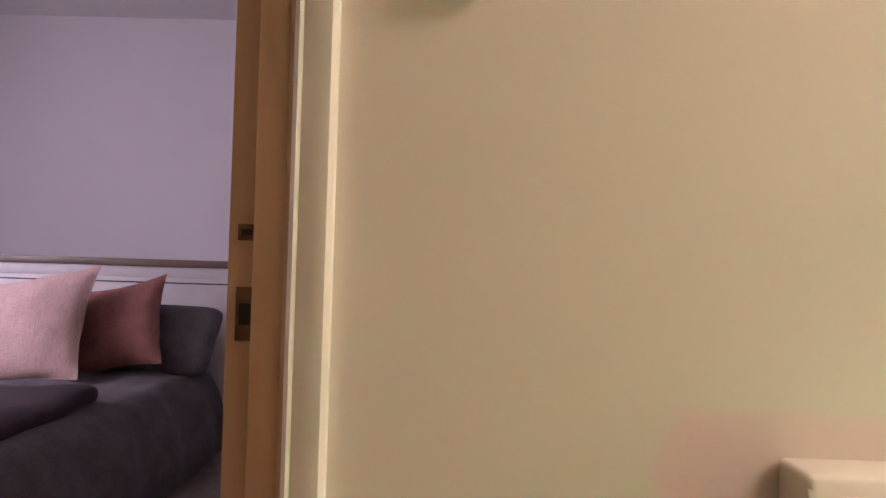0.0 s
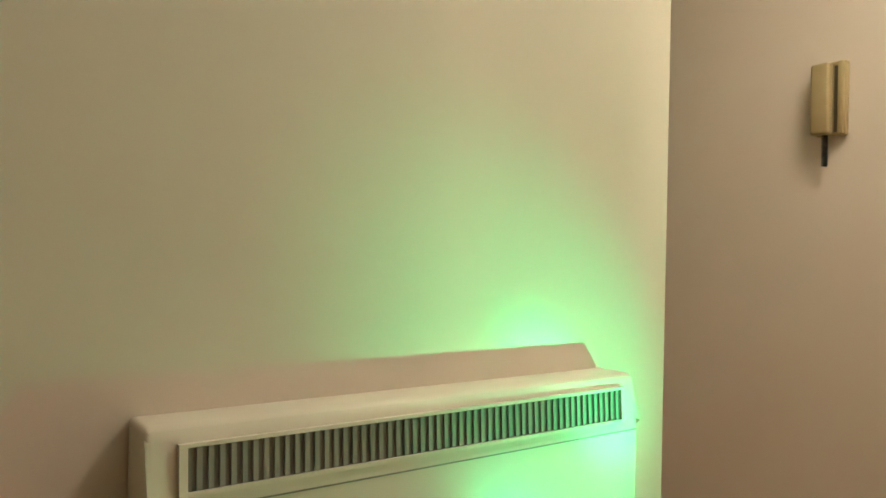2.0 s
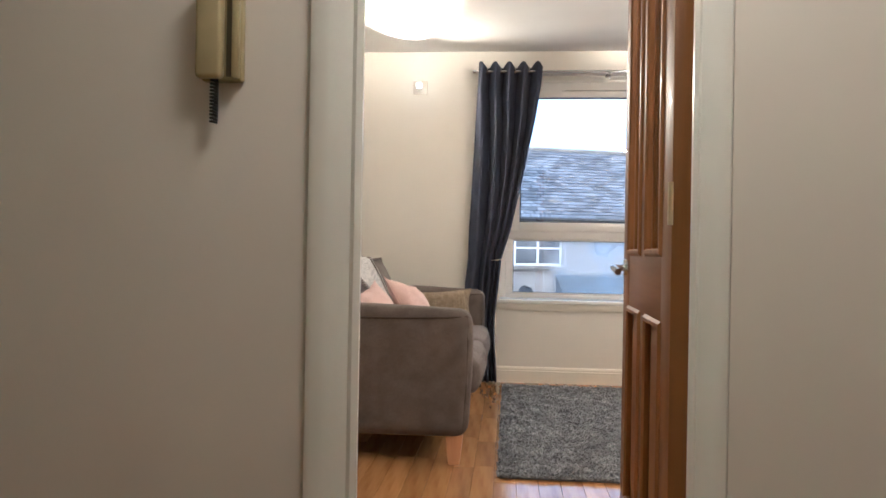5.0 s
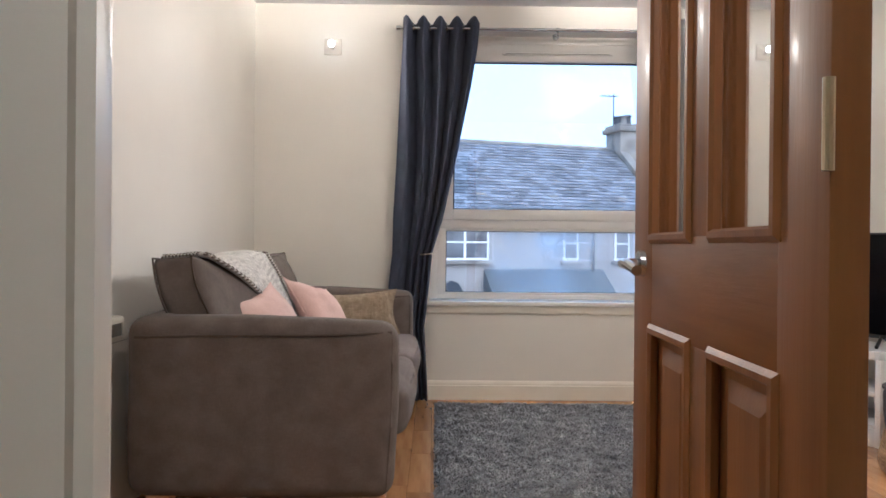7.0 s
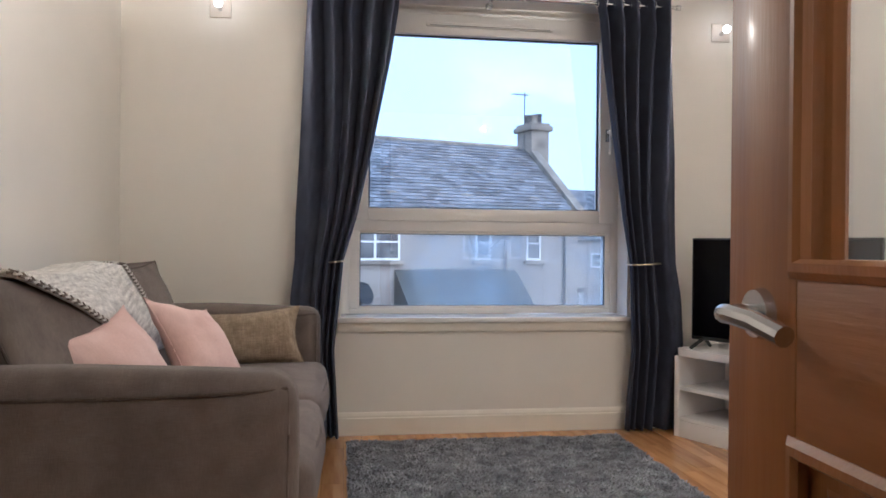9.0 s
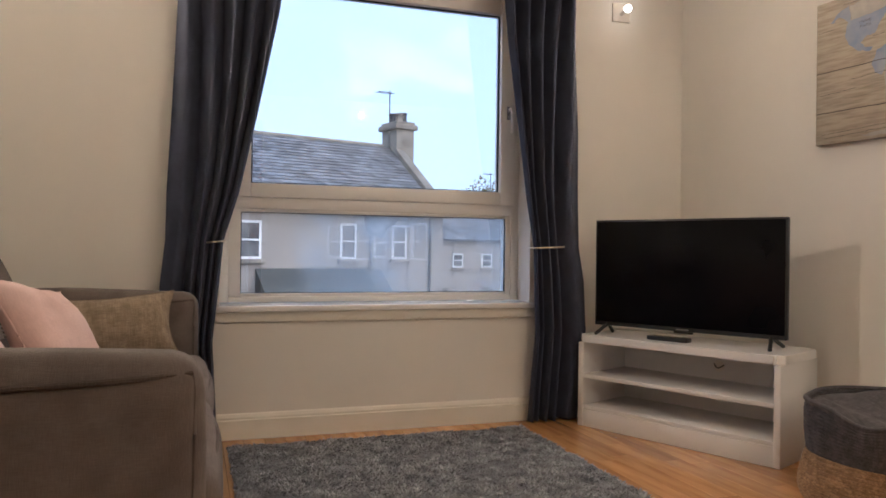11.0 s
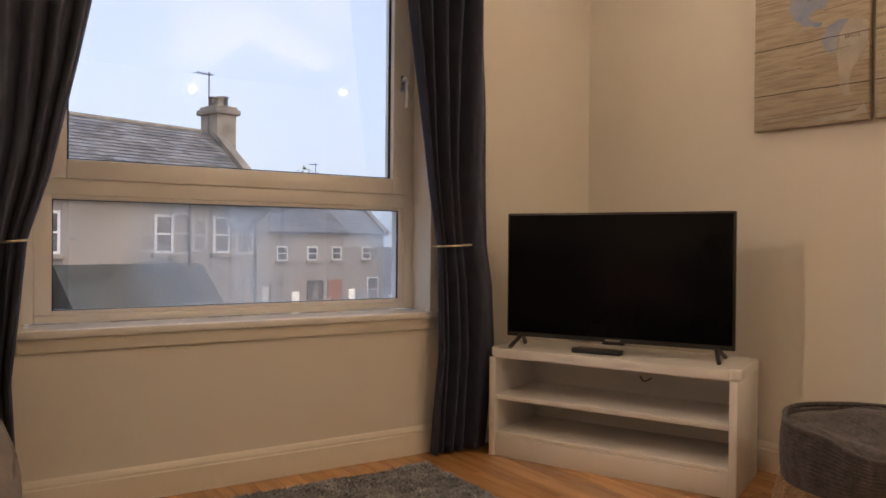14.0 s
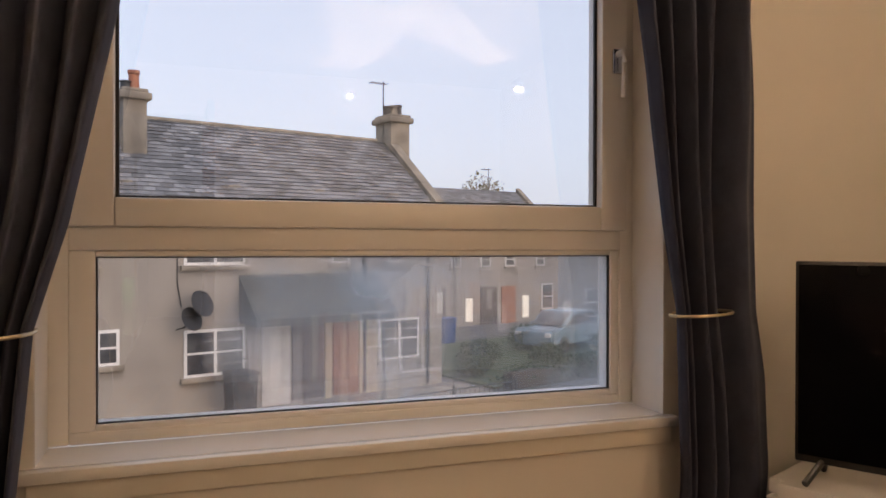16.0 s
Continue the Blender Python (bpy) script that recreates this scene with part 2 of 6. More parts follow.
M = {
    "wall": material("cream_wall_paint", (0.82, 0.785, 0.72), 0.6, second=(0.80, 0.765, 0.70), scale=3, fine=0.05, fine_scale=90),
    "hall": material("hall_wall_paint", (0.74, 0.67, 0.58), 0.5, second=(0.72, 0.645, 0.555), scale=3, fine=0.05, fine_scale=90),
    "bedwall": material("bedroom_wall_paint", (0.66, 0.63, 0.65), 0.65, second=(0.64, 0.61, 0.63), scale=3),
    "ceil": material("ceiling_paint", (0.80, 0.79, 0.77), 0.8, second=(0.77, 0.76, 0.74), scale=4, fine=0.06, fine_scale=120),
    "gloss": material("white_gloss_paint", (0.85, 0.81, 0.72), 0.32, second=(0.82, 0.78, 0.69), scale=6, fine=0.04, fine_scale=60),
    "upvc": material("white_upvc", (0.82, 0.80, 0.77), 0.28, second=(0.79, 0.77, 0.735), scale=5),
    "sill": material("white_gloss_sill", (0.88, 0.865, 0.84), 0.16, second=(0.85, 0.835, 0.81), scale=5, coat=0.3),
    "seal": material("black_rubber", (0.02, 0.02, 0.022), 0.6),
    "door": wood("stained_pine", (0.26, 0.104, 0.021), (0.18, 0.067, 0.013), rough=0.48, coat=0.05),
    "door_h": wood("stained_pine_rail", (0.26, 0.104, 0.021), (0.18, 0.067, 0.013), grain=(0.08, 1, 1), rough=0.48, coat=0.05),
    "jamb": wood("bare_pine_frame", (0.62, 0.44, 0.27), (0.54, 0.36, 0.20), rough=0.5),
    "floor": wood("oak_strip", (0.52, 0.27, 0.10), (0.35, 0.16, 0.055), grain=(1, 0.10, 1), scale=26, rough=0.17, coat=0.35, vary=0.22),
    "curtain": fabric("slate_curtain_cloth", (0.042, 0.047, 0.073), (0.035, 0.039, 0.061), threads=900, strength=0.15, slub=0.2),
    "sofa": fabric("taupe_upholstery", (0.140, 0.113, 0.097), (0.108, 0.087, 0.075), threads=900, slub=0.3),
    "piping": fabric("brown_piping", (0.09, 0.068, 0.056), (0.07, 0.053, 0.045), threads=600),
    "pink": fabric("pink_ribbed_cloth", (0.58, 0.40, 0.355), (0.64, 0.47, 0.43), threads=700, slub=0.18, mottle=9),
    "beige": fabric("beige_chenille", (0.30, 0.235, 0.165), (0.22, 0.165, 0.11), threads=300, slub=0.5, mottle=30),
    "throw": fabric("cream_knit", (0.62, 0.60, 0.56), (0.50, 0.49, 0.47), threads=220, slub=0.8, mottle=40, strength=0.8),
    "plait": fabric("dark_plait_yarn", (0.15, 0.125, 0.105), (0.11, 0.09, 0.075), threads=300),
    "foot": wood("pale_beech", (0.60, 0.33, 0.17), (0.52, 0.27, 0.13), rough=0.4),
    "rug": fabric("grey_shag", (0.180, 0.184, 0.195), (0.125, 0.128, 0.136), threads=120, slub=0.8, mottle=16),
    "black": material("black_plastic", (0.012, 0.012, 0.013), 0.35, second=(0.016, 0.016, 0.017), scale=20),
    "screen": material("tv_screen", (0.002, 0.002, 0.003), 0.12, second=(0.003, 0.003, 0.004), scale=4, spec=0.12),
    "unit": material("white_lacquer", (0.86, 0.85, 0.84), 0.25, second=(0.84, 0.83, 0.82), scale=4),
    "rope": fabric("grey_blue_rope", (0.092, 0.084, 0.086), (0.062, 0.057, 0.060), threads=260, slub=0.7, mottle=40),
    "jute": fabric("natural_jute", (0.36, 0.235, 0.125), (0.24, 0.15, 0.075), threads=240, slub=0.9, mottle=50),
    "canvas": material("printed_boards", (0.42, 0.36, 0.285), 0.8, second=(0.26, 0.22, 0.17), scale=20, stretch=(0.5, 0.5, 5.0), spread=(0.42, 0.72), fine=0.2, fine_scale=300),
    "map_blue": material("printed_blue_land", (0.17, 0.235, 0.40), 0.8, second=(0.34, 0.355, 0.40), scale=12, spread=(0.3, 0.7)),
    "map_grey": material("printed_grey_land", (0.46, 0.43, 0.39), 0.8, second=(0.36, 0.335, 0.31), scale=14),
    "ink": material("printed_ink", (0.06, 0.05, 0.05), 0.8),
    "chrome": material("satin_chrome", (0.62, 0.62, 0.62), 0.22, metal=1.0, second=(0.55, 0.55, 0.55)),
    "brass": material("pale_brass", (0.70, 0.60, 0.42), 0.3, metal=1.0, second=(0.62, 0.52, 0.35)),
    "old_brass": material("old_brass", (0.22, 0.14, 0.075), 0.5, metal=0.5, second=(0.12, 0.075, 0.045), scale=60),
    "heater": material("cream_enamel", (0.76, 0.72, 0.62), 0.3, second=(0.74, 0.70, 0.60), scale=5),
    "grille": material("dark_grille", (0.19, 0.175, 0.155), 0.5, second=(0.165, 0.15, 0.135)),
    "fin": material("grille_fin", (0.25, 0.24, 0.215), 0.4, second=(0.30, 0.29, 0.26)),
    "phone": material("aged_beige_plastic", (0.44, 0.36, 0.19), 0.4, second=(0.39, 0.315, 0.16), scale=12),
    "phone_dark": material("brown_plastic", (0.10, 0.085, 0.055), 0.5),
    "cord": material("black_cord", (0.015, 0.014, 0.013), 0.5),
    "switch": material("white_switch_plastic", (0.62, 0.56, 0.48), 0.35),
    "pane": glass_material("clear_pane"),
    "misted": glass_material("misted_pane", fog=0.95),
    "lampglass": glass_material("lamp_glass", tint=(0.93, 0.93, 0.93)),
    "bulb": glow("lit_bulb", (1.0, 0.86, 0.66), 14.0),
    "bedding": fabric("grey_bed_linen", (0.13, 0.12, 0.13), (0.10, 0.092, 0.104), threads=500),
    "plum": fabric("plum_bed_throw", (0.045, 0.028, 0.038), (0.03, 0.02, 0.028), threads=300),
    "blush": fabric("blush_cushion_cloth", (0.62, 0.45, 0.42), (0.56, 0.40, 0.37), threads=500),
    "rose": fabric("dusky_rose_cloth", (0.34, 0.155, 0.135), (0.28, 0.125, 0.11), threads=500),
    "headboard": material("white_headboard", (0.62, 0.60, 0.61), 0.4),
    "band": wood("brown_band", (0.16, 0.115, 0.09), (0.12, 0.085, 0.07), grain=(1, 0.1, 1)),
    "carpet": fabric("grey_carpet", (0.30, 0.27, 0.25), (0.24, 0.215, 0.20), threads=180),
    "harl": material("grey_harling", (0.36, 0.325, 0.285), 0.9, second=(0.26, 0.235, 0.21), scale=0.9, spread=(0.3, 0.75), fine=0.9, fine_scale=30),
    "slate": material("roof_slate", (0.155, 0.165, 0.180), 0.55, second=(0.105, 0.115, 0.130), scale=1.6, spread=(0.3, 0.7), fine=0.5, fine_scale=14),
    "stone": material("weathered_stone", (0.33, 0.29, 0.235), 0.9, second=(0.17, 0.15, 0.125), scale=2.2, fine=0.6, fine_scale=20),
    "paint": material("white_window_paint", (0.78, 0.77, 0.75), 0.5),
    "dark_pane": material("dark_room_glass", (0.045, 0.05, 0.058), 0.08, second=(0.16, 0.165, 0.165), scale=1.2, spread=(0.4, 0.6)),
    "felt": material("bitumen_felt", (0.075, 0.085, 0.080), 0.85, second=(0.05, 0.058, 0.055), scale=1.5, fine=0.4, fine_scale=20),
    "reddoor": material("orange_brown_door", (0.36, 0.14, 0.06), 0.5, second=(0.30, 0.11, 0.05), scale=3),
    "darkdoor": material("dark_brown_door", (0.07, 0.05, 0.042), 0.5),
    "creampaint": material("cream_masonry_paint", (0.60, 0.51, 0.34), 0.8, second=(0.50, 0.42, 0.28), scale=2),
    "whitepaint": material("white_masonry_paint", (0.66, 0.64, 0.60), 0.8, second=(0.54, 0.52, 0.48), scale=2),
    "terracotta": material("terracotta", (0.38, 0.15, 0.09), 0.8, second=(0.28, 0.11, 0.07), scale=6),
    "ground": material("wet_ground", (0.085, 0.083, 0.080), 0.8, second=(0.12, 0.115, 0.105), scale=0.5, fine=0.5, fine_scale=10),
    "asphalt": material("asphalt", (0.055, 0.056, 0.060), 0.75, second=(0.075, 0.075, 0.078), scale=0.7, fine=0.5, fine_scale=40),
    "grass": material("lawn", (0.035, 0.060, 0.020), 0.9, second=(0.065, 0.085, 0.032), scale=1.5, fine=0.8, fine_scale=25),
    "leaf": material("autumn_leaf", (0.075, 0.085, 0.028), 0.8, second=(0.20, 0.135, 0.03), scale=1.5),
    "hedge": material("hedge_leaf", (0.035, 0.06, 0.022), 0.8, second=(0.05, 0.075, 0.03), scale=2),
    "bark": material("bark", (0.085, 0.065, 0.05), 0.9, fine=0.8, fine_scale=30),
    "carpaint": material("pale_blue_car_paint", (0.20, 0.29, 0.35), 0.25, second=(0.18, 0.27, 0.33), coat=0.5),
    "tyre": material("tyre_rubber", (0.02, 0.02, 0.02), 0.8),
    "iron": material("dark_iron", (0.05, 0.052, 0.055), 0.55, metal=0.4),
    "bluebin": material("blue_plastic", (0.03, 0.08, 0.26), 0.45),
    "bin": material("dark_bin_plastic", (0.03, 0.032, 0.032), 0.5),
    "lit": glow("lit_window", (1.0, 0.9, 0.6), 0.55),
}


# ---- building helpers ----
def bm_new():
    return bmesh.new()


def box(bm, x0, x1, y0, y1, z0, z1, bev=0.0, seg=2):
    made = bmesh.ops.create_cube(bm, size=1.0)["verts"]
    bmesh.ops.scale(bm, vec=(abs(x1 - x0), abs(y1 - y0), abs(z1 - z0)), verts=made)
    bmesh.ops.translate(bm, vec=((x0 + x1) / 2, (y0 + y1) / 2, (z0 + z1) / 2), verts=made)
    if bev:
        edges = list({e for v in made for e in v.link_edges})
        bmesh.ops.bevel(bm, geom=edges, offset=bev, segments=seg, profile=0.5, affect="EDGES")
    return bm


def rod(bm, a, b, r0, r1=None, seg=12, cap=True):
    a, b = Vector(a), Vector(b)
    r1 = r0 if r1 is None else r1
    q = (b - a).to_track_quat("Z", "Y").to_matrix().to_4x4()
    bmesh.ops.create_cone(bm, cap_ends=cap, segments=seg, radius1=r0, radius2=r1, depth=(b - a).length, matrix=Matrix.Translation((a + b) / 2) @ q)
    return bm


def tube(bm, points, r, seg=8, closed=False):
    pts = [Vector(p) for p in points]
    rings = []
    for i, p in enumerate(pts):
        d = (pts[(i + 1) % len(pts)] - pts[i - 1]) if closed else (pts[min(i + 1, len(pts) - 1)] - pts[max(i - 1, 0)])
        m = d.to_track_quat("Z", "Y").to_matrix()
        rings.append([bm.verts.new(p + m @ Vector((r * math.cos(2 * math.pi * k / seg), r * math.sin(2 * math.pi * k / seg), 0))) for k in range(seg)])
    for i in range(len(rings) if closed else len(rings) - 1):
        ra, rb = rings[i], rings[(i + 1) % len(rings)]
        for k in range(seg):
            bm.faces.new((ra[k], ra[(k + 1) % seg], rb[(k + 1) % seg], rb[k]))
    if not closed:
        bm.faces.new(rings[0][::-1])
        bm.faces.new(rings[-1])
    return bm


def lathe(bm, profile, seg=40, centre=(0, 0), wob=None):
    """Turns a profile of (radius, z) round the z axis."""
    rings = []
    for r, z in profile:
        ring = []
        for k in range(seg):
            a = 2 * math.pi * k / seg
            rr = r * (1 + (wob(a, z) if wob else 0))
            ring.append(bm.verts.new((centre[0] + rr * math.cos(a), centre[1] + rr * math.sin(a), z)))
        rings.append(ring)
    for ra, rb in zip(rings, rings[1:]):
        for k in range(seg):
            bm.faces.new((ra[k], ra[(k + 1) % seg], rb[(k + 1) % seg], rb[k]))
    bm.faces.new(rings[0][::-1])
    bm.faces.new(rings[-1])
    return bm


def prism(bm, outline, axis, a, b):
    """A flat outline pushed along an axis from a to b. outline: pairs of the two other axes in x, y, z order."""
    def at(p, v):
        return {"x": (v, p[0], p[1]), "y": (p[0], v, p[1]), "z": (p[0], p[1], v)}[axis]
    lo, hi = [bm.verts.new(at(p, a)) for p in outline], [bm.verts.new(at(p, b)) for p in outline]
    n = len(outline)
    for i in range(n):
        bm.faces.new((lo[i], lo[(i + 1) % n], hi[(i + 1) % n], hi[i]))
    bm.faces.new(lo[::-1])
    bm.faces.new(hi)
    return bm


def pillow(bm, w, h, thick, pinch=0.12, n=22, seed=0, power=0.55, lump=0.012, blunt=0.0):
    """A stuffed cushion standing in the x-z plane, its middle at the origin."""
    grid = {}
    for side in (1, -1):
        for i in range(n + 1):
            for j in range(n + 1):
                u, v = 2 * i / n - 1, 2 * j / n - 1
                edge = (1 - u * u) * (1 - v * v)
                sx, sz = 1 - pinch * (1 - v * v) * 0.6 * abs(u) ** 3, 1 - pinch * (1 - u * u) * 0.6 * abs(v) ** 3
                sx, sz = sx * (1 - blunt * (u * v) ** 4), sz * (1 - blunt * (u * v) ** 4)
                d = thick / 2 * max(edge, 0) ** power
                nz = noise.noise(Vector((u * 1.7 + seed, v * 1.7, seed * 3.1))) * lump + noise.noise(Vector((u * 5 + seed, v * 5, 9 + seed))) * lump * 0.35
                key = (i, j, side if 0 < i < n and 0 < j < n else 0)
                if key not in grid:
                    grid[key] = bm.verts.new((u * w / 2 * sx, side * (d + nz * min(1, edge * 6)) if key[2] else 0, v * h / 2 * sz))
    for side in (1, -1):
        for i in range(n):
            for j in range(n):
                q = [grid.get((a, b, side)) or grid[(a, b, 0)] for a, b in ((i, j), (i + 1, j), (i + 1, j + 1), (i, j + 1))]
                bm.faces.new(q if side < 0 else q[::-1])
    return bm


def link(name, bm, mat, smooth=None):
    mesh = bpy.data.meshes.new(name)
    bmesh.ops.recalc_face_normals(bm, faces=bm.faces)
    bm.to_mesh(mesh)
    bm.free()
    mesh.materials.append(mat)
    if smooth is not None:
        mesh.shade_smooth()
        mesh.set_sharp_from_angle(angle=radians(smooth))
    return new(name, mesh)


def part(name, bm, mat, parent, label="", smooth=35, m=None):
    ob = link(name, bm, mat, smooth)
    ob.parent = parent
    if m is not None:
        ob.matrix_basis = m
    if label:
        ob["label"] = label
    return ob


def thing(name, label, category, m=None, group=""):
    ob = new(name)
    ob.empty_display_size = 0.1
    if m is not None:
        ob.matrix_basis = m
    return tagged(ob, label, category, group)


def structure(name, bm, mat, label, smooth=None):
    return tagged(link(name, bm, mat, smooth), label, name.split("_")[0], kind="structure")


# ---- shell of the flat ----
CEIL = 2.40
LEFT, DEEP = -1.07, -3.84          # living room: left wall, wall with the door
HALLY = -3.958                     # hall side of that wall
HX, HY = -0.247, -5.035            # hall: face and end of the wall with the heater
LEAN = 0.11                        # the right wall runs out of square


def right_wall(y):
    return 2.43 - LEAN * y


# window wall with its opening
bm = bm_new()
W0, W1, WS, WT = 0.0, 1.525, 0.60, 2.26
box(bm, -3.6, W0, 0, 0.32, -0.3, 2.7)
box(bm, W1, 4.6, 0, 0.32, -0.3, 2.7)
box(bm, W0, W1, 0, 0.32, -0.3, WS - 0.03)
box(bm, W0, W1, 0, 0.32, WT, 2.7)
structure("wall_window", bm, M["wall"], "cream painted plaster wall with the window opening")
bm = bm_new()
box(bm, LEFT - 0.15, LEFT, DEEP, 0, -0.1, 2.6)
structure("wall_left", bm, M["wall"], "cream painted wall behind the sofa")
bm = bm_new()
prism(bm, [(right_wall(0), 0), (right_wall(0) + 0.2, 0), (right_wall(DEEP) + 0.2, DEEP), (right_wall(DEEP), DEEP)], "z", -0.1, 2.6)
structure("wall_right", bm, M["wall"], "cream painted wall with the map canvases")
# wall with the living room door
D0, D1, DT = -0.268, 0.455, 2.03
bm = bm_new()
box(bm, -2.6, D0 - 0.03, HALLY, DEEP, -0.1, 2.6)
box(bm, D1 + 0.03, right_wall(DEEP) + 0.4, HALLY, DEEP, -0.1, 2.6)
box(bm, D0 - 0.03, D1 + 0.03, HALLY, DEEP, DT + 0.03, 2.6)
structure("wall_door", bm, M["hall"], "painted wall with the living room doorway")
bm = bm_new()
box(bm, LEFT, D0 - 0.09, DEEP, DEEP + 0.004, 0, CEIL)
box(bm, D1 + 0.09, right_wall(DEEP), DEEP, DEEP + 0.004, 0, CEIL)
box(bm, D0 - 0.09, D1 + 0.09, DEEP, DEEP + 0.004, DT + 0.09, CEIL)
structure("wall_door_lining", bm, M["wall"], "cream paint on the living room side of the door wall")
# hall walls: the heater wall holds the bedroom doorway
B1, B0, BT = -6.343, -7.12, 2.03
bm = bm_new()
box(bm, HX - 0.13, HX, B1 + 0.03, HY, -0.1, 2.6)
box(bm, HX - 0.13, HX, -9.6, B0 - 0.03, -0.1, 2.6)
box(bm, HX - 0.13, HX, B0 - 0.03, B1 + 0.03, BT + 0.03, 2.6)
box(bm, -2.6, HX - 0.13, HY - 0.12, HY, -0.1, 2.6)
structure("wall_heater", bm, M["hall"], "painted hall wall with heater and bedroom doorway")
bm = bm_new()
box(bm, 1.25, 1.4, -9.6, HALLY, -0.1, 2.6)
box(bm, HX, 1.25, -9.7, -9.6, -0.1, 2.6)
box(bm, -2.75, -2.6, HY - 0.12, DEEP, -0.1, 2.6)
structure("wall_hall", bm, M["hall"], "painted walls closing the hall")
bm = bm_new()
box(bm, -4.2, HX - 0.13, -9.9, -9.8, -0.1, 2.6)
box(bm, -4.3, -4.2, -9.9, HY - 0.12, -0.1, 2.6)
box(bm, -4.2, -2.6, HY - 0.12, HY, -0.1, 2.6)
structure("wall_bedroom", bm, M["bedwall"], "pale lilac grey bedroom walls")
bm = bm_new()
box(bm, -4.4, 4.8, -9.9, 0.32, CEIL, CEIL + 0.12)
structure("ceiling", bm, M["ceil"], "flat white painted ceiling")
bm = bm_new()
box(bm, -4.4, 4.8, -9.9, 0.32, -0.3, -0.012)
FLOOR = structure("floor", bm, M["door"], "orange oak strip floor with a satin varnish")
bm = bm_new()
box(bm, -4.2, HX - 0.13, -9.8, HY - 0.12, -0.012, 0.0)
structure("carpet", bm, M["carpet"], "grey bedroom carpet")


def board_profile(h=0.115, t=0.016):
    """Skirting: a flat board with a stepped and rounded head."""
    return [(0, 0), (-t, 0), (-t, h * 0.74), (-t * 0.72, h * 0.77), (-t * 0.72, h * 0.85), (-t * 0.45, h * 0.95), (-t * 0.2, h), (0, h)]


def skirting(name, a, b, label="cream gloss moulded skirting board"):
    """A board from a to b in plan, standing off to the right of that line."""
    a, b = Vector((*a, 0)), Vector((*b, 0))
    bm = prism(bm_new(), board_profile(), "x", 0, (b - a).length)
    ob = structure(name, bm, M["gloss"], label)
    ob.matrix_basis = Matrix.Translation(a) @ Matrix.Rotation(math.atan2(b.y - a.y, b.x - a.x), 4, "Z")
    return ob


skirting("baseboard", (LEFT, 0), (right_wall(0), 0))
skirting("baseboard", (right_wall(0), 0), (right_wall(DEEP), DEEP))
skirting("baseboard", (LEFT, DEEP), (LEFT, 0))
skirting("baseboard", (-2.6, HALLY), (D0 - 0.1, HALLY))
skirting("baseboard", (D1 + 0.1, HALLY), (1.25, HALLY))
skirting("baseboard", (HX, B1 + 0.08), (HX, HY))
skirting("baseboard", (HX, HY), (-2.6, HY))


def architrave_profile(w, t):
    return [(0, 0), (0, t * 0.65), (w * 0.12, t * 0.85), (w * 0.2, t * 0.62), (w * 0.3, t * 0.72), (w * 0.62, t), (w * 0.88, t), (w, t * 0.7), (w, 0)]


def door_casing(name, m, width, height, depth, mat_in, mat_out, trim=0.085, sides=(1, 1), label="", cover=(0.0, 0.0), outer=(0.0, 0.0)):
    """Lining of an opening with stops and moulded trims. Local: x across, y through the wall from 0 to depth, z up."""
    root = tagged(thing(name, label, "door frame", m), kind="structure")
    for s, x in ((1, 0), (-1, width)):
        part("jamb", box(bm_new(), x - 0.028 * s, x, -0.002, depth + 0.002, 0, height), mat_in, root)
        part("stop", box(bm_new(), x, x + 0.013 * s, depth * 0.45, depth * 0.45 + 0.035, 0, height, 0.002), mat_in, root)
    part("head", box(bm_new(), -0.028, width + 0.028, -0.002, depth + 0.002, height, height + 0.028), mat_in, root)
    for n, (y, d) in enumerate(((-0.0, -1), (depth, 1))):
        if not sides[n]:
            continue
        prof = architrave_profile(trim, 0.018)
        for s, x in ((-1, -0.006), (1, width + 0.006)):
            k = 0 if s < 0 else 1
            lap = cover[k] if n == 0 else 0.0
            wide = outer[k] if n == 0 and outer[k] else trim
            part("architrave", prism(bm_new(), [(x - s * lap + s * p * wide / trim, y + d * q) for p, q in prof], "z", 0, height + 0.006), mat_out, root)
        part("architrave", prism(bm_new(), [(y + d * q, height + 0.006 + p) for p, q in prof], "x", -0.006 - trim, width + 0.006 + trim), mat_out, root)
    return root


door_casing("door_frame_1", pose(D0, HALLY, 0), D1 - D0, DT, DEEP - HALLY, M["gloss"], M["gloss"], label="cream gloss painted moulded door frame", cover=(0.05, 0.052), outer=(0.106, 0.068))
bed_frame = door_casing("door_frame_2", Matrix.Translation((HX, B1, 0)) @ Matrix.Rotation(radians(-90), 4, "Z") @ Matrix.Scale(-1, 4, (0, 1, 0)), B1 - B0, BT, 0.13, M["jamb"], M["gloss"], trim=0.042, label="pine lined door frame with cream gloss trim")
# rebated pine door stop with its strike plates
part("door_stop", box(bm_new(), 0.002, 0.034, 0.012, 0.05, 0, BT, 0.002), M["jamb"], bed_frame)
part("door_stop", box(bm_new(), 0.002, 0.070, 0.05, 0.09, 0, BT, 0.002), M["jamb"], bed_frame)
for z0, z1 in ((0.946, 0.963), (0.842, 0.898)):
    plate = part("strike_plate", box(bm_new(), 0.040, 0.060, 0.0475, 0.0498, z0, z1, 0.001), M["old_brass"], bed_frame, "worn brown metal strike plate")
    part("latch_hole", box(bm_new(), 0.044, 0.056, 0.0465, 0.0474, z0 + (z1 - z0) * 0.3, z1 - (z1 - z0) * 0.3), M["cord"], plate, "dark latch hole")


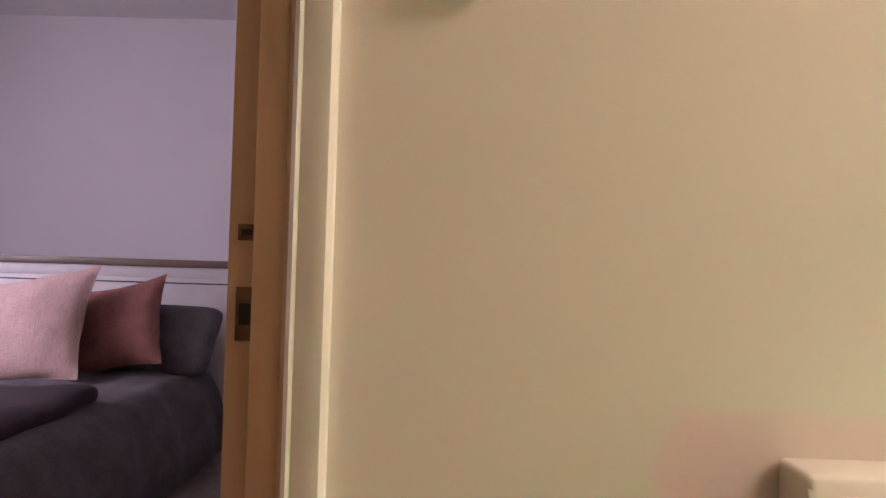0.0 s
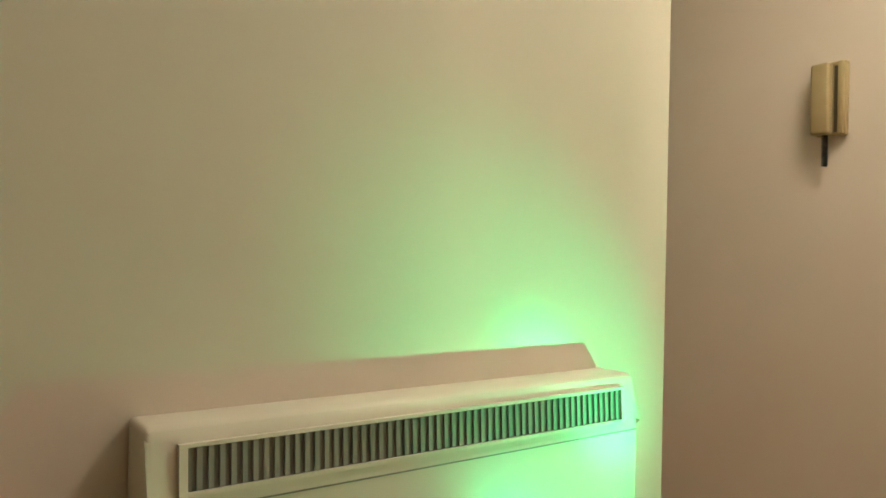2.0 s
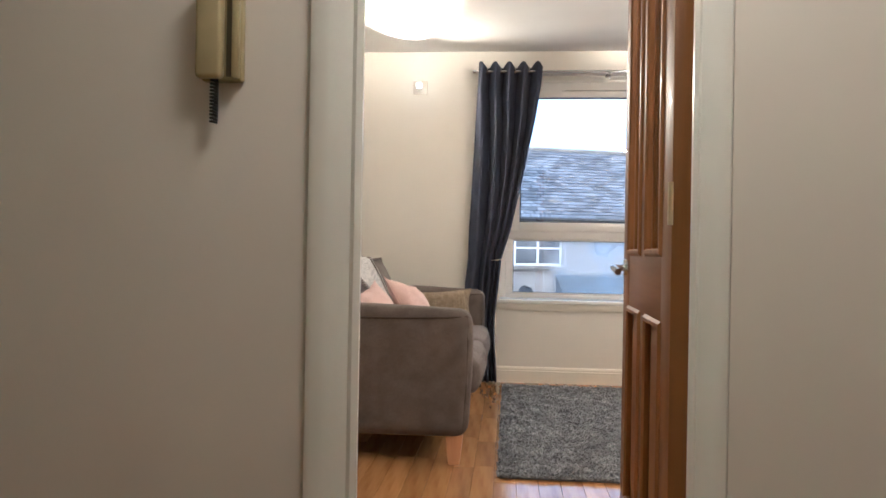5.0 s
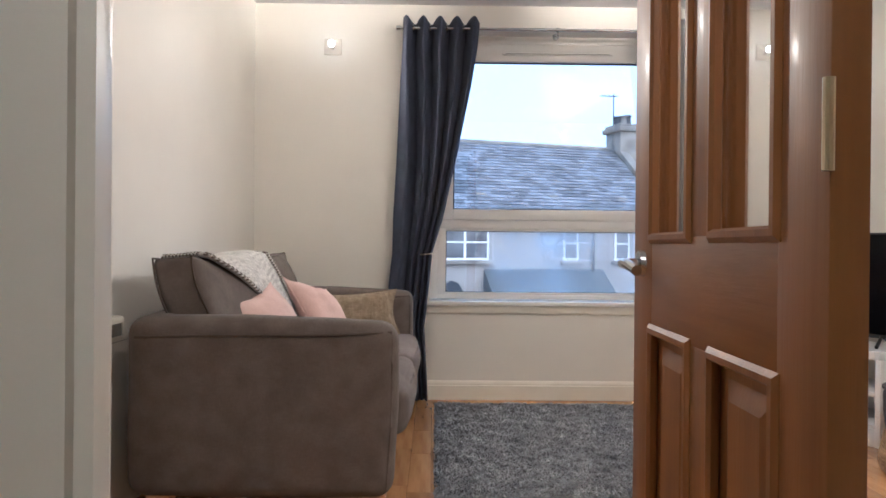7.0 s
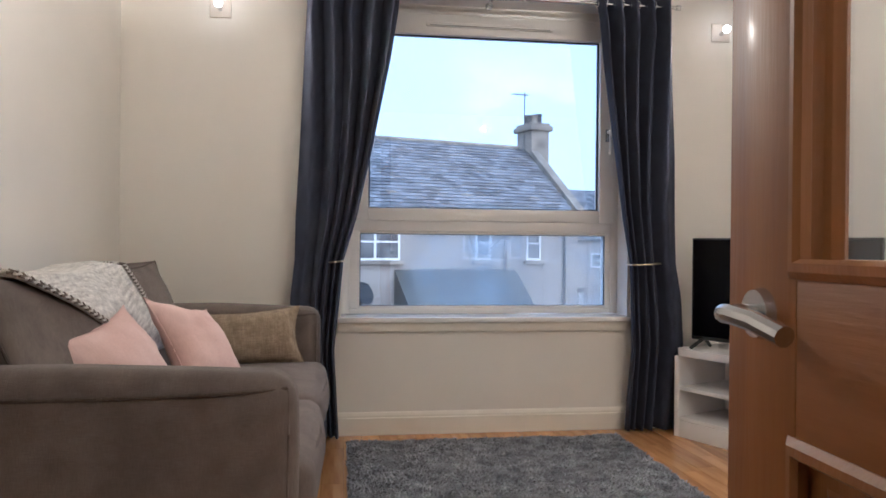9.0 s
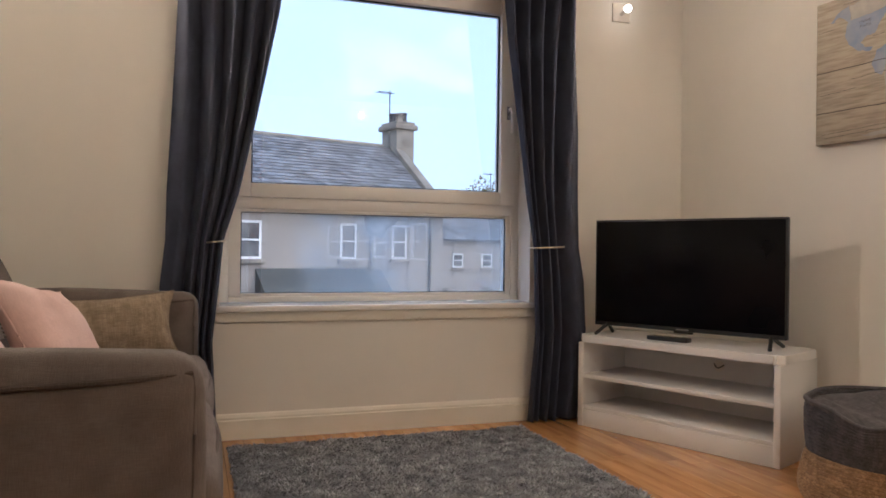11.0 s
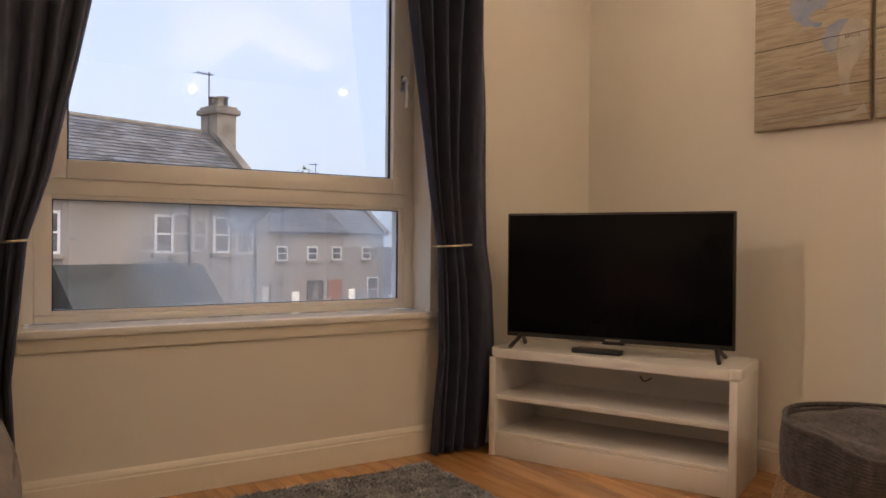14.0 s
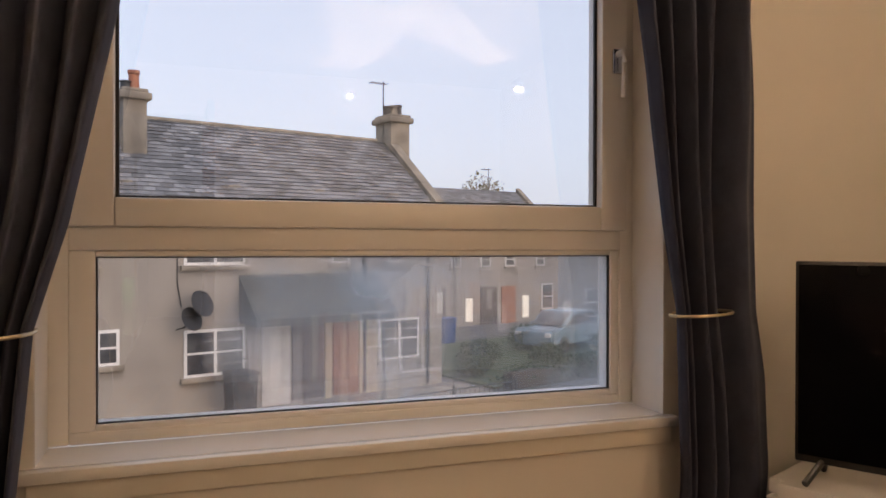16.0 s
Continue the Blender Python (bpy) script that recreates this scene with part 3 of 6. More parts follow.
# ---- window ----
def window_unit():
    root = tagged(thing("window_1", "white double glazed tilt window over a fixed misted pane", "window"), kind="structure")
    y0, y1 = 0.15, 0.22
    up, lo = M["upvc"], M["misted"]
    # outer frame
    x0, x1, z0, z1 = W0, W1, WS + 0.002, WT
    for nm, b in (("frame_side", (x0, x0 + 0.045, y0, y1, z0, z1)), ("frame_side", (x1 - 0.045, x1, y0, y1, z0, z1)), ("frame_head", (x0 + 0.045, x1 - 0.045, y0, y1, z1 - 0.05, z1)),
                  ("frame_foot", (x0 + 0.045, x1 - 0.045, y0, y1, z0, z0 + 0.028)), ("transom", (x0 + 0.045, x1 - 0.045, y0 - 0.004, y1, 1.045, 1.105))):
        part(nm, box(bm_new(), *b, 0.005), up, root)
    # fixed lower light: beads
    for b in ((0.045, 0.10, 0.63, 1.045), (1.452, 1.48, 0.63, 1.045), (0.10, 1.452, 0.628, 0.645), (0.10, 1.452, 1.03, 1.045)):
        part("bead", box(bm_new(), b[0], b[1], y0 + 0.004, y1, b[2], b[3], 0.004), up, root)
    # opening upper sash
    sash = part("sash", box(bm_new(), 0.035, 0.142, y0 - 0.022, y1 - 0.01, 1.10, 2.205, 0.006), up, root)
    for b in ((1.408, 1.49, 1.10, 2.205), (0.142, 1.408, 1.10, 1.167), (0.142, 1.408, 2.095, 2.205)):
        part("sash_rail", box(bm_new(), b[0], b[1], y0 - 0.0215, y1 - 0.011, b[2], b[3], 0.006), up, sash)
    for b in ((0.142, 0.150, 1.167, 2.095), (1.400, 1.408, 1.167, 2.095), (0.15, 1.40, 1.167, 1.173), (0.15, 1.40, 2.089, 2.095)):
        part("rubber_seal", box(bm_new(), b[0], b[1], y0 + 0.008, y0 + 0.016, b[2], b[3]), M["seal"], sash, "black rubber seal")
    for b in ((0.10, 0.104, 0.645, 1.03), (1.448, 1.452, 0.645, 1.03), (0.10, 1.452, 0.645, 0.648), (0.10, 1.452, 1.027, 1.03)):
        part("rubber_seal", box(bm_new(), b[0], b[1], y0 + 0.012, y0 + 0.02, b[2], b[3]), M["seal"], root, "black rubber seal")
    for b, mt, lab in (((0.142, 1.408, 1.167, 2.095), M["pane"], "clear glass pane"), ((0.10, 1.452, 0.645, 1.03), lo, "glass pane misted with condensation")):
        p = part("pane", box(bm_new(), b[0], b[1], y0 + 0.021, y0 + 0.025, b[2], b[3]), mt, root, lab, smooth=None)
        p.visible_shadow = False
    # espagnolette handle
    h = part("handle_base", box(bm_new(), 1.437, 1.467, y0 - 0.034, y0 - 0.0225, 1.545, 1.615, 0.004), M["chrome"], sash, "worn brown metal handle base")
    bm = bm_new()
    rod(bm, (1.452, y0 - 0.034, 1.60), (1.452, y0 - 0.062, 1.60), 0.009, 0.008)
    tube(bm, [(1.452, y0 - 0.062, 1.608), (1.453, y0 - 0.064, 1.57), (1.456, y0 - 0.06, 1.52), (1.458, y0 - 0.052, 1.475)], 0.0085, 8)
    part("handle", bm, M["upvc"], sash, "white lever handle")
    # trickle vent
    vent = part("trickle_vent", box(bm_new(), 0.44, 1.135, y0 - 0.036, y0 - 0.0225, 2.135, 2.158, 0.004), up, sash)
    # grey strip on the vent's front; the slot's shade is in its colour
    part("vent_slot", box(bm_new(), 0.46, 1.115, y0 - 0.0375, y0 - 0.0362, 2.139, 2.143), M["fin"], vent, "grey strip coloured as the slot's shadow")
    # inner board and apron
    bm = bm_new()
    box(bm, W0 - 0.028, W1 + 0.026, -0.035, 0.0, WS - 0.028, WS + 0.0, 0.006)
    box(bm, W0 + 0.001, W1 - 0.001, -0.001, y0 + 0.002, WS - 0.028, WS + 0.0)
    part("sill", bm, M["sill"], root, "cream gloss painted timber sill")
    part("apron", box(bm_new(), W0 - 0.012, W1 + 0.012, -0.016, -0.0005, WS - 0.075, WS - 0.029, 0.003), M["gloss"], root)
    # plastered reveals
    for b in ((W0 - 0.001, W0 + 0.003, 0.001, y0, WS, WT), (W1 - 0.003, W1 + 0.001, 0.001, y0, WS, WT), (W0, W1, 0.001, y0, WT - 0.003, WT + 0.001)):
        part("reveal", box(bm_new(), *b), M["upvc"], root)
    return root


window_unit()


# ---- hall ----
def panel_heater(m, length, z0, z1, label, group="panel heaters"):
    """Wall heater. Local: x along the wall, -y out of it."""
    root = thing("panel_heater", label, "heater", m, group)
    d = 0.075
    prof = [(0, z0), (-d, z0), (-d, z1 - 0.072), (-d + 0.003, z1 - 0.067), (-0.066, z1 - 0.008), (-0.059, z1), (0, z1)]
    bm = prism(bm_new(), [(y, z) for y, z in prof], "x", 0, length)
    bmesh.ops.bevel(bm, geom=[e for e in bm.edges], offset=0.006, segments=3, profile=0.5, affect="EDGES")
    body = part("body", bm, M["heater"], root)
    # sloping outlet: a dark slot, fins and a lip round it
    a, b = Vector((0, -d + 0.0045, z1 - 0.061)), Vector((0, -0.0678, z1 - 0.020))
    out = Vector((0, -(b - a).z, (b - a).y)).normalized()
    if out.y > 0:
        out = -out
    def slab(x0, x1, u0, u1, h0, h1):
        bm = bm_new()
        pts = [a.lerp(b, u) + out * h for u, h in ((u0, h0), (u1, h0), (u1, h1), (u0, h1))]
        return prism(bm, [(p.y, p.z) for p in pts], "x", x0, x1)
    part("grille_slot", slab(0.035, length - 0.035, 0.0, 1.0, -0.002, 0.0015), M["grille"], root, "dark slotted outlet")
    for k in range(int((length - 0.08) / 0.0110)):
        x = 0.041 + k * 0.0110
        part("fin", slab(x, x + 0.0052, 0.02, 0.98, 0.0017, 0.004), M["fin"], root)
    for x0, x1, u0, u1 in ((0.028, length - 0.028, -0.10, 0.0), (0.028, length - 0.028, 1.0, 1.09), (0.028, 0.036, 0.0, 1.0), (length - 0.036, length - 0.028, 0.0, 1.0)):
        part("grille_lip", slab(x0, x1, u0, u1, -0.002, 0.006), M["heater"], root)
    # no gap is cut: the seam's shade is a darker strip on the face
    part("front_seam", box(bm_new(), 0.004, length - 0.004, -d - 0.0006, -d + 0.001, z1 - 0.0785, z1 - 0.0768), M["fin"], root, "thin strip coloured as the seam's shadow")
    return root


panel_heater(Matrix.Translation((HX, -5.190, 0)) @ Matrix.Rotation(radians(-90), 4, "Z") @ Matrix.Scale(-1, 4, (0, 1, 0)), 0.674, 0.24, 0.755, "cream enamel panel heater on the hall wall, lit green")
panel_heater(Matrix.Translation((LEFT, -2.035, 0)) @ Matrix.Rotation(radians(-90), 4, "Z") @ Matrix.Scale(-1, 4, (0, 1, 0)), 0.70, 0.10, 0.69, "cream enamel panel heater beside the sofa")


def entry_phone(x, y, z0, z1):
    root = thing("entry_phone", "old beige wall entry phone with a black coiled cord", "intercom", pose(x, y, z0))
    h, w = z1 - z0, 0.086
    part("base", box(bm_new(), 0.004, w, -0.022, 0, 0.0, h, 0.005, 3), M["phone"], root)
    part("handset", box(bm_new(), 0.0, w * 0.62, -0.050, -0.0225, 0.002, h - 0.004, 0.008, 3), M["phone"], root, "beige plastic handset")
    part("groove", box(bm_new(), w * 0.64, w * 0.78, -0.0235, -0.018, 0.008, h - 0.012), M["phone_dark"], root, "dark brown groove")
    part("side_lip", box(bm_new(), w * 0.79, w - 0.002, -0.034, -0.0215, 0.003, h - 0.002, 0.004, 2), M["phone"], root)
    bm = bm_new()
    pts = [(w * 0.38 + 0.0065 * math.cos(a), -0.026 + 0.0065 * math.sin(a), 0.004 - 0.088 * a / (2 * math.pi * 13)) for a in np.linspace(0, 2 * math.pi * 13, 160)]
    tube(bm, pts, 0.0028, 5)
    part("coiled_cord", bm, M["cord"], root, "black coiled cord")


entry_phone(-0.552, HALLY, 1.272, 1.476)


def wall_switch(y, z):
    root = thing("light_switch", "off-white plastic light switch on the hall wall", "switch", pose(HX, y, z))
    part("plate", box(bm_new(), 0, 0.012, -0.036, 0.036, 0, 0.075, 0.003), M["switch"], root)
    part("rocker", box(bm_new(), 0.0122, 0.017, -0.012, 0.012, 0.022, 0.052, 0.002), M["switch"], root)


wall_switch(-6.194, 1.186)


# ---- living room door ----
def panel_door():
    root = thing("door", "open orange stained pine door, glazed above two raised panels", "door", pose(0.408, -3.80, 0.006, rz=88.6))
    W, H, T = 0.765, 2.0, 0.040
    mat = M["door"]
    cols = ((0.115, 0.325), (0.425, 0.640))
    low, high = (0.215, 0.775), (0.942, 1.86)
    part("hinge_stile", box(bm_new(), 0, cols[0][0], -T, 0, 0, H, 0.002), mat, root)
    part("lock_stile", box(bm_new(), cols[1][1], W, -T, 0, 0, H, 0.002), mat, root)
    for z0, z1 in ((0, low[0]), (low[1], high[0]), (high[1], H)):
        part("rail", box(bm_new(), cols[0][0], cols[1][1], -T + 0.0006, -0.0006, z0, z1, 0.001), M["door_h"], root)
    for z0, z1 in (low, high):
        part("muntin", box(bm_new(), cols[0][1], cols[1][0], -T + 0.0006, -0.0006, z0, z1, 0.001), mat, root)
    for x0, x1 in cols:
        for (z0, z1), glazed in ((low, False), (high, True)):
            if glazed:
                p = part("glass_panel", box(bm_new(), x0, x1, -0.022, -0.018, z0, z1), M["pane"], root, "clear glass panel", smooth=None)
                p.visible_shadow = False
            else:
                bm = bm_new()
                box(bm, x0, x1, -0.026, -0.014, z0, z1)
                for side, y in ((1, -0.014), (-1, -0.026)):
                    i, o = 0.055, 0.028
                    a = [bm.verts.new((x, y, z)) for x, z in ((x0 + o, z0 + o), (x1 - o, z0 + o), (x1 - o, z1 - o), (x0 + o, z1 - o))]
                    b = [bm.verts.new((x, y + side * 0.009, z)) for x, z in ((x0 + i, z0 + i), (x1 - i, z0 + i), (x1 - i, z1 - i), (x0 + i, z1 - i))]
                    for k in range(4):
                        bm.faces.new((a[k], a[(k + 1) % 4], b[(k + 1) % 4], b[k]))
                    bm.faces.new(b)
                part("raised_panel", bm, mat, root, smooth=10)
            # bolection mouldings, proud of the face on both sides
            for y0, s in ((0.0, 1), (-T, -1)):
                prof = [(0.0, -0.014), (0.006, -0.010), (0.009, 0.002), (0.005, 0.008), (-0.003, 0.007), (-0.010, 0.001), (-0.010, -0.002)]
                bm = bm_new()
                rings = []
                for cx, cz, ax, az in ((x0, z0, 1, 1), (x1, z0, -1, 1), (x1, z1, -1, -1), (x0, z1, 1, -1)):
                    rings.append([bm.verts.new((cx + ax * p, y0 + s * q, cz + az * p)) for p, q in prof])
                for k in range(4):
                    ra, rb = rings[k], rings[(k + 1) % 4]
                    for q in range(len(prof) - 1):
                        bm.faces.new((ra[q], ra[q + 1], rb[q + 1], rb[q]))
                part("moulding", bm, mat, root, smooth=20)
    for s, y in ((1, 0.0), (-1, -T)):
        bm = bm_new()
        rod(bm, (W - 0.068, y, 0.895), (W - 0.068, y + s * 0.010, 0.895), 0.026, 0.024, 24)
        h = part("handle_rose", bm, M["chrome"], root, "satin chrome round rose")
        bm = bm_new()
        rod(bm, (W - 0.068, y + s * 0.008, 0.895), (W - 0.068, y + s * 0.040, 0.895), 0.0095, 0.0095, 14)
        tube(bm, [(W - 0.064, y + s * 0.039, 0.895), (W - 0.09, y + s * 0.043, 0.896), (W - 0.125, y + s * 0.041, 0.893), (W - 0.17, y + s * 0.038, 0.884)], 0.0098, 10)
        part("lever", bm, M["chrome"], h, "satin chrome lever")
    part("latch_plate", box(bm_new(), W - 0.0005, W + 0.0015, -0.032, -0.010, 0.83, 0.96), M["chrome"], root)
    for z in (0.22, 1.0, 1.78):
        bm = bm_new()
        rod(bm, (-0.004, 0.004, z), (-0.004, 0.004, z + 0.09), 0.006, 0.006, 10)
        part("hinge", bm, M["brass"], root, "brass butt hinge")


panel_door()


# ---- sofa and what lies on it ----
def soft_box(x0, x1, y0, y1, z0, z1, r=0.04, cuts=6, puff=0.02, seed=0.0, lump=0.006):
    """An upholstered block: rounded, bulging and a little uneven."""
    bm = bm_new()
    made = bmesh.ops.create_cube(bm, size=2.0)
    bmesh.ops.subdivide_edges(bm, edges=bm.edges[:], cuts=cuts * 2 + 1, use_grid_fill=True)
    c, h = Vector(((x0 + x1) / 2, (y0 + y1) / 2, (z0 + z1) / 2)), Vector(((x1 - x0) / 2, (y1 - y0) / 2, (z1 - z0) / 2))
    for v in bm.verts:
        u = Vector((max(-1, min(1, k)) for k in v.co))
        # even spacing towards the edges so that the rounding has points
        w = Vector((math.copysign(1 - (1 - abs(k)) ** 1.6, k) for k in u))
        p = Vector((w[i] * h[i] for i in range(3)))
        core = Vector((max(-h[i] + r, min(h[i] - r, p[i])) for i in range(3)))
        d = p - core
        if d.length > 1e-6:
            p = core + d.normalized() * min(r, d.length * 1.0 if d.length < r else r)
        for i in range(3):
            j, k = (i + 1) % 3, (i + 2) % 3
            p[i] += math.copysign(puff * max(0, 1 - (w[j]) ** 2) * max(0, 1 - (w[k]) ** 2), p[i]) * (abs(w[i]) ** 6)
        p += Vector((noise.noise(p * 4 + Vector((seed, 0, 0))), noise.noise(p * 4 + Vector((0, seed, 5))), noise.noise(p * 4 + Vector((3, 0, seed))))) * lump
        v.co = p + c
    return bm


def back_cushion_mesh(half, tall, thick, seed):
    """A boxed back cushion: full front, gusset sides, eared corners and a top edge that sags between them."""
    bm = soft_box(-thick / 2, thick / 2, -half, half, -tall / 2, tall / 2, 0.022, 9, 0.0, seed, 0.007)
    for v in bm.verts:
        u, w = v.co.y / half, v.co.z / (tall / 2)
        full = max(0.0, 1 - u * u) * max(0.0, 1 - w * w)
        v.co.z -= (0.026 * max(0.0, 1 - u * u) + 0.018 * v.co.x / (thick / 2)) * max(0.0, w) ** 2
        v.co.x += (0.050 if v.co.x > 0 else -0.018) * full ** 0.6
        v.co.y += 0.012 * u * max(0.0, 1 - w * w)
        v.co.x += 0.006 * math.sin(9 * u + 5 * w + seed) * (1 - full) * abs(u)
    return bm


def sofa():
    root = thing("sofa", "two-seat taupe woven sofa with brown piping on beech feet", "sofa", pose(-0.535, -1.255, 0))
    mat = M["sofa"]
    L, ax = 0.945, 0.445
    part("base", soft_box(-0.36, 0.40, -L + 0.1, L - 0.1, 0.135, 0.30, 0.02, 5, 0.006), mat, root)
    part("back", soft_box(-0.405, -0.275, -L + 0.02, L - 0.02, 0.14, 0.70, 0.04, 6, 0.008, 2), mat, root)
    for s in (-1, 1):
        y0, y1 = (-L, -L + 0.155) if s < 0 else (L - 0.155, L)
        # an upright panel under a full rolled top
        bm = soft_box(-0.405, ax, y0, y1, 0.13, 0.700, 0.056, 10, 0.004, 31 + s, 0.004)
        for v in bm.verts:
            if v.co.z < 0.40:
                v.co.x -= 0.012 * max(0.0, v.co.x / ax) * (0.40 - v.co.z) / 0.27
            else:
                v.co.z -= 0.016 * max(0.0, v.co.x / ax) * min(1.0, (v.co.z - 0.40) / 0.2)
        arm = part("arm", bm, mat, root, smooth=50)
        for ye, o in ((y0, 1), (y1, -1)):
            pts = [(-0.37, ye + o * 0.001, 0.639), (-0.2, ye, 0.644), (0.1, ye - o * 0.002, 0.647), (ax - 0.20, ye - o * 0.001, 0.650), (ax - 0.10, ye + o * 0.003, 0.654), (ax - 0.052, ye + o * 0.010, 0.656), (ax - 0.018, ye + o * 0.024, 0.657)]
            part("piping", tube(bm_new(), pts, 0.0048, 7), M["piping"], arm, "dark brown piping")
            pts = [(ax - 0.030, ye + o * 0.016, 0.16), (ax - 0.016, ye + o * 0.014, 0.36), (ax - 0.014, ye + o * 0.014, 0.56), (ax - 0.014, ye + o * 0.018, 0.63), (ax - 0.018, ye + o * 0.024, 0.657)]
            part("front_seam", tube(bm_new(), pts, 0.0035, 7), mat, arm)
    for k, (y0, y1) in enumerate(((-0.785, -0.004), (0.004, 0.785))):
        c = part("seat_cushion", soft_box(-0.21, 0.475, y0, y1, 0.29, 0.452, 0.045, 7, 0.022, 5 + k), mat, root)
        for z in (0.325, 0.425):
            part("piping", tube(bm_new(), [(-0.2, y0 + 0.003, z), (0.40, y0 + 0.003, z), (0.462, y0 + 0.035, z), (0.486, (y0 + y1) / 2, z), (0.462, y1 - 0.035, z), (0.40, y1 - 0.003, z), (-0.2, y1 - 0.003, z)], 0.0045, 6), M["piping"], c, "dark brown piping")
        half, tall, thick = (y1 - y0) / 2 - 0.006, 0.485, 0.135
        b = part("back_cushion", back_cushion_mesh(half, tall, thick, 11 + k), mat, root, m=Matrix.Translation((-0.243, (y0 + y1) / 2, 0.658)) @ Matrix.Rotation(radians(-19), 4, "Y"))
        for x in (-thick / 2 + 0.005, thick / 2 - 0.005):
            pts = []
            for i in range(49):
                f = i / 48 * 3
                u, w = ((-1, -0.9 + 1.9 * f) if f < 1 else (-1 + 2 * (f - 1), 1) if f < 2 else (1, 1 - 1.9 * (f - 2)))
                u, w = u * (1 - 0.022 * abs(w) ** 8), w * (1 - 0.016 * abs(u) ** 8)
                pts.append((x + 0.006 * math.sin(9 * u + 5 * w + 11 + k) * abs(u), half * u + 0.012 * u * max(0, 1 - w * w) + math.copysign(0.001, u), tall / 2 * w - (0.026 * max(0, 1 - u * u) + 0.018 * x / (thick / 2)) * max(0, w) ** 2 + 0.002))
            part("piping", tube(bm_new(), pts, 0.0036, 6), M["piping"], b, "dark brown piping")
    for x in (-0.31, 0.375):
        for y in (-L + 0.075, L - 0.075):
            bm = bm_new()
            rod(bm, (x, y, 0.0), (x, y, 0.135), 0.034, 0.054, 4)
            bmesh.ops.rotate(bm, verts=bm.verts, cent=(x, y, 0), matrix=Matrix.Rotation(radians(45), 3, "Z"))
            bmesh.ops.bevel(bm, geom=bm.edges[:], offset=0.004, segments=2, affect="EDGES")
            part("foot", bm, M["foot"], root, "pale beech tapered foot")


sofa()


def cushion(name, label, mat, w, h, t, m, seed, group="", piping=True, pinch=0.12, blunt=0.0):
    root = thing(name, label, "cushion", m, group)
    part("cover", pillow(bm_new(), w, h, t, pinch=pinch, seed=seed, blunt=blunt), mat, root, smooth=60)
    if piping:
        pts = []
        for k in range(64):
            a = 4 * k / 64
            i, f = int(a), a - int(a)
            u, v = ((-1 + 2 * f, -1), (1, -1 + 2 * f), (1 - 2 * f, 1), (-1, 1 - 2 * f))[i]
            pts.append((u * w / 2 * (1 - 0.6 * pinch * (1 - v * v) * abs(u) ** 3), 0, v * h / 2 * (1 - 0.6 * pinch * (1 - u * u) * abs(v) ** 3)))
        part("seam", tube(bm_new(), pts, 0.0028, 5, closed=True), mat, root)
    return root


def lean(x, y, z, face, back, roll=0):
    """A cushion's middle, the way it faces in plan, how far it leans back and turns in its own plane."""
    return Matrix.Translation((x, y, z)) @ Matrix.Rotation(radians(face), 4, "Z") @ Matrix.Rotation(radians(back), 4, "X") @ Matrix.Rotation(radians(roll), 4, "Y")


cushion("cushion", "pale pink ribbed cushion leaning on the sofa back", M["pink"], 0.45, 0.40, 0.15, lean(-0.585, -1.61, 0.578, 80, -30, -7), 1, "pink cushions", pinch=0.24)
cushion("cushion", "pale pink ribbed cushion leaning on the sofa back", M["pink"], 0.38, 0.39, 0.14, lean(-0.465, -1.19, 0.600, 76, -35, 13), 2, "pink cushions", pinch=0.24)
cushion("cushion", "beige chenille oblong cushion against the sofa arm", M["beige"], 0.46, 0.25, 0.14, lean(-0.392, -0.53, 0.562, 6, -18, -4), 3, pinch=0.22)


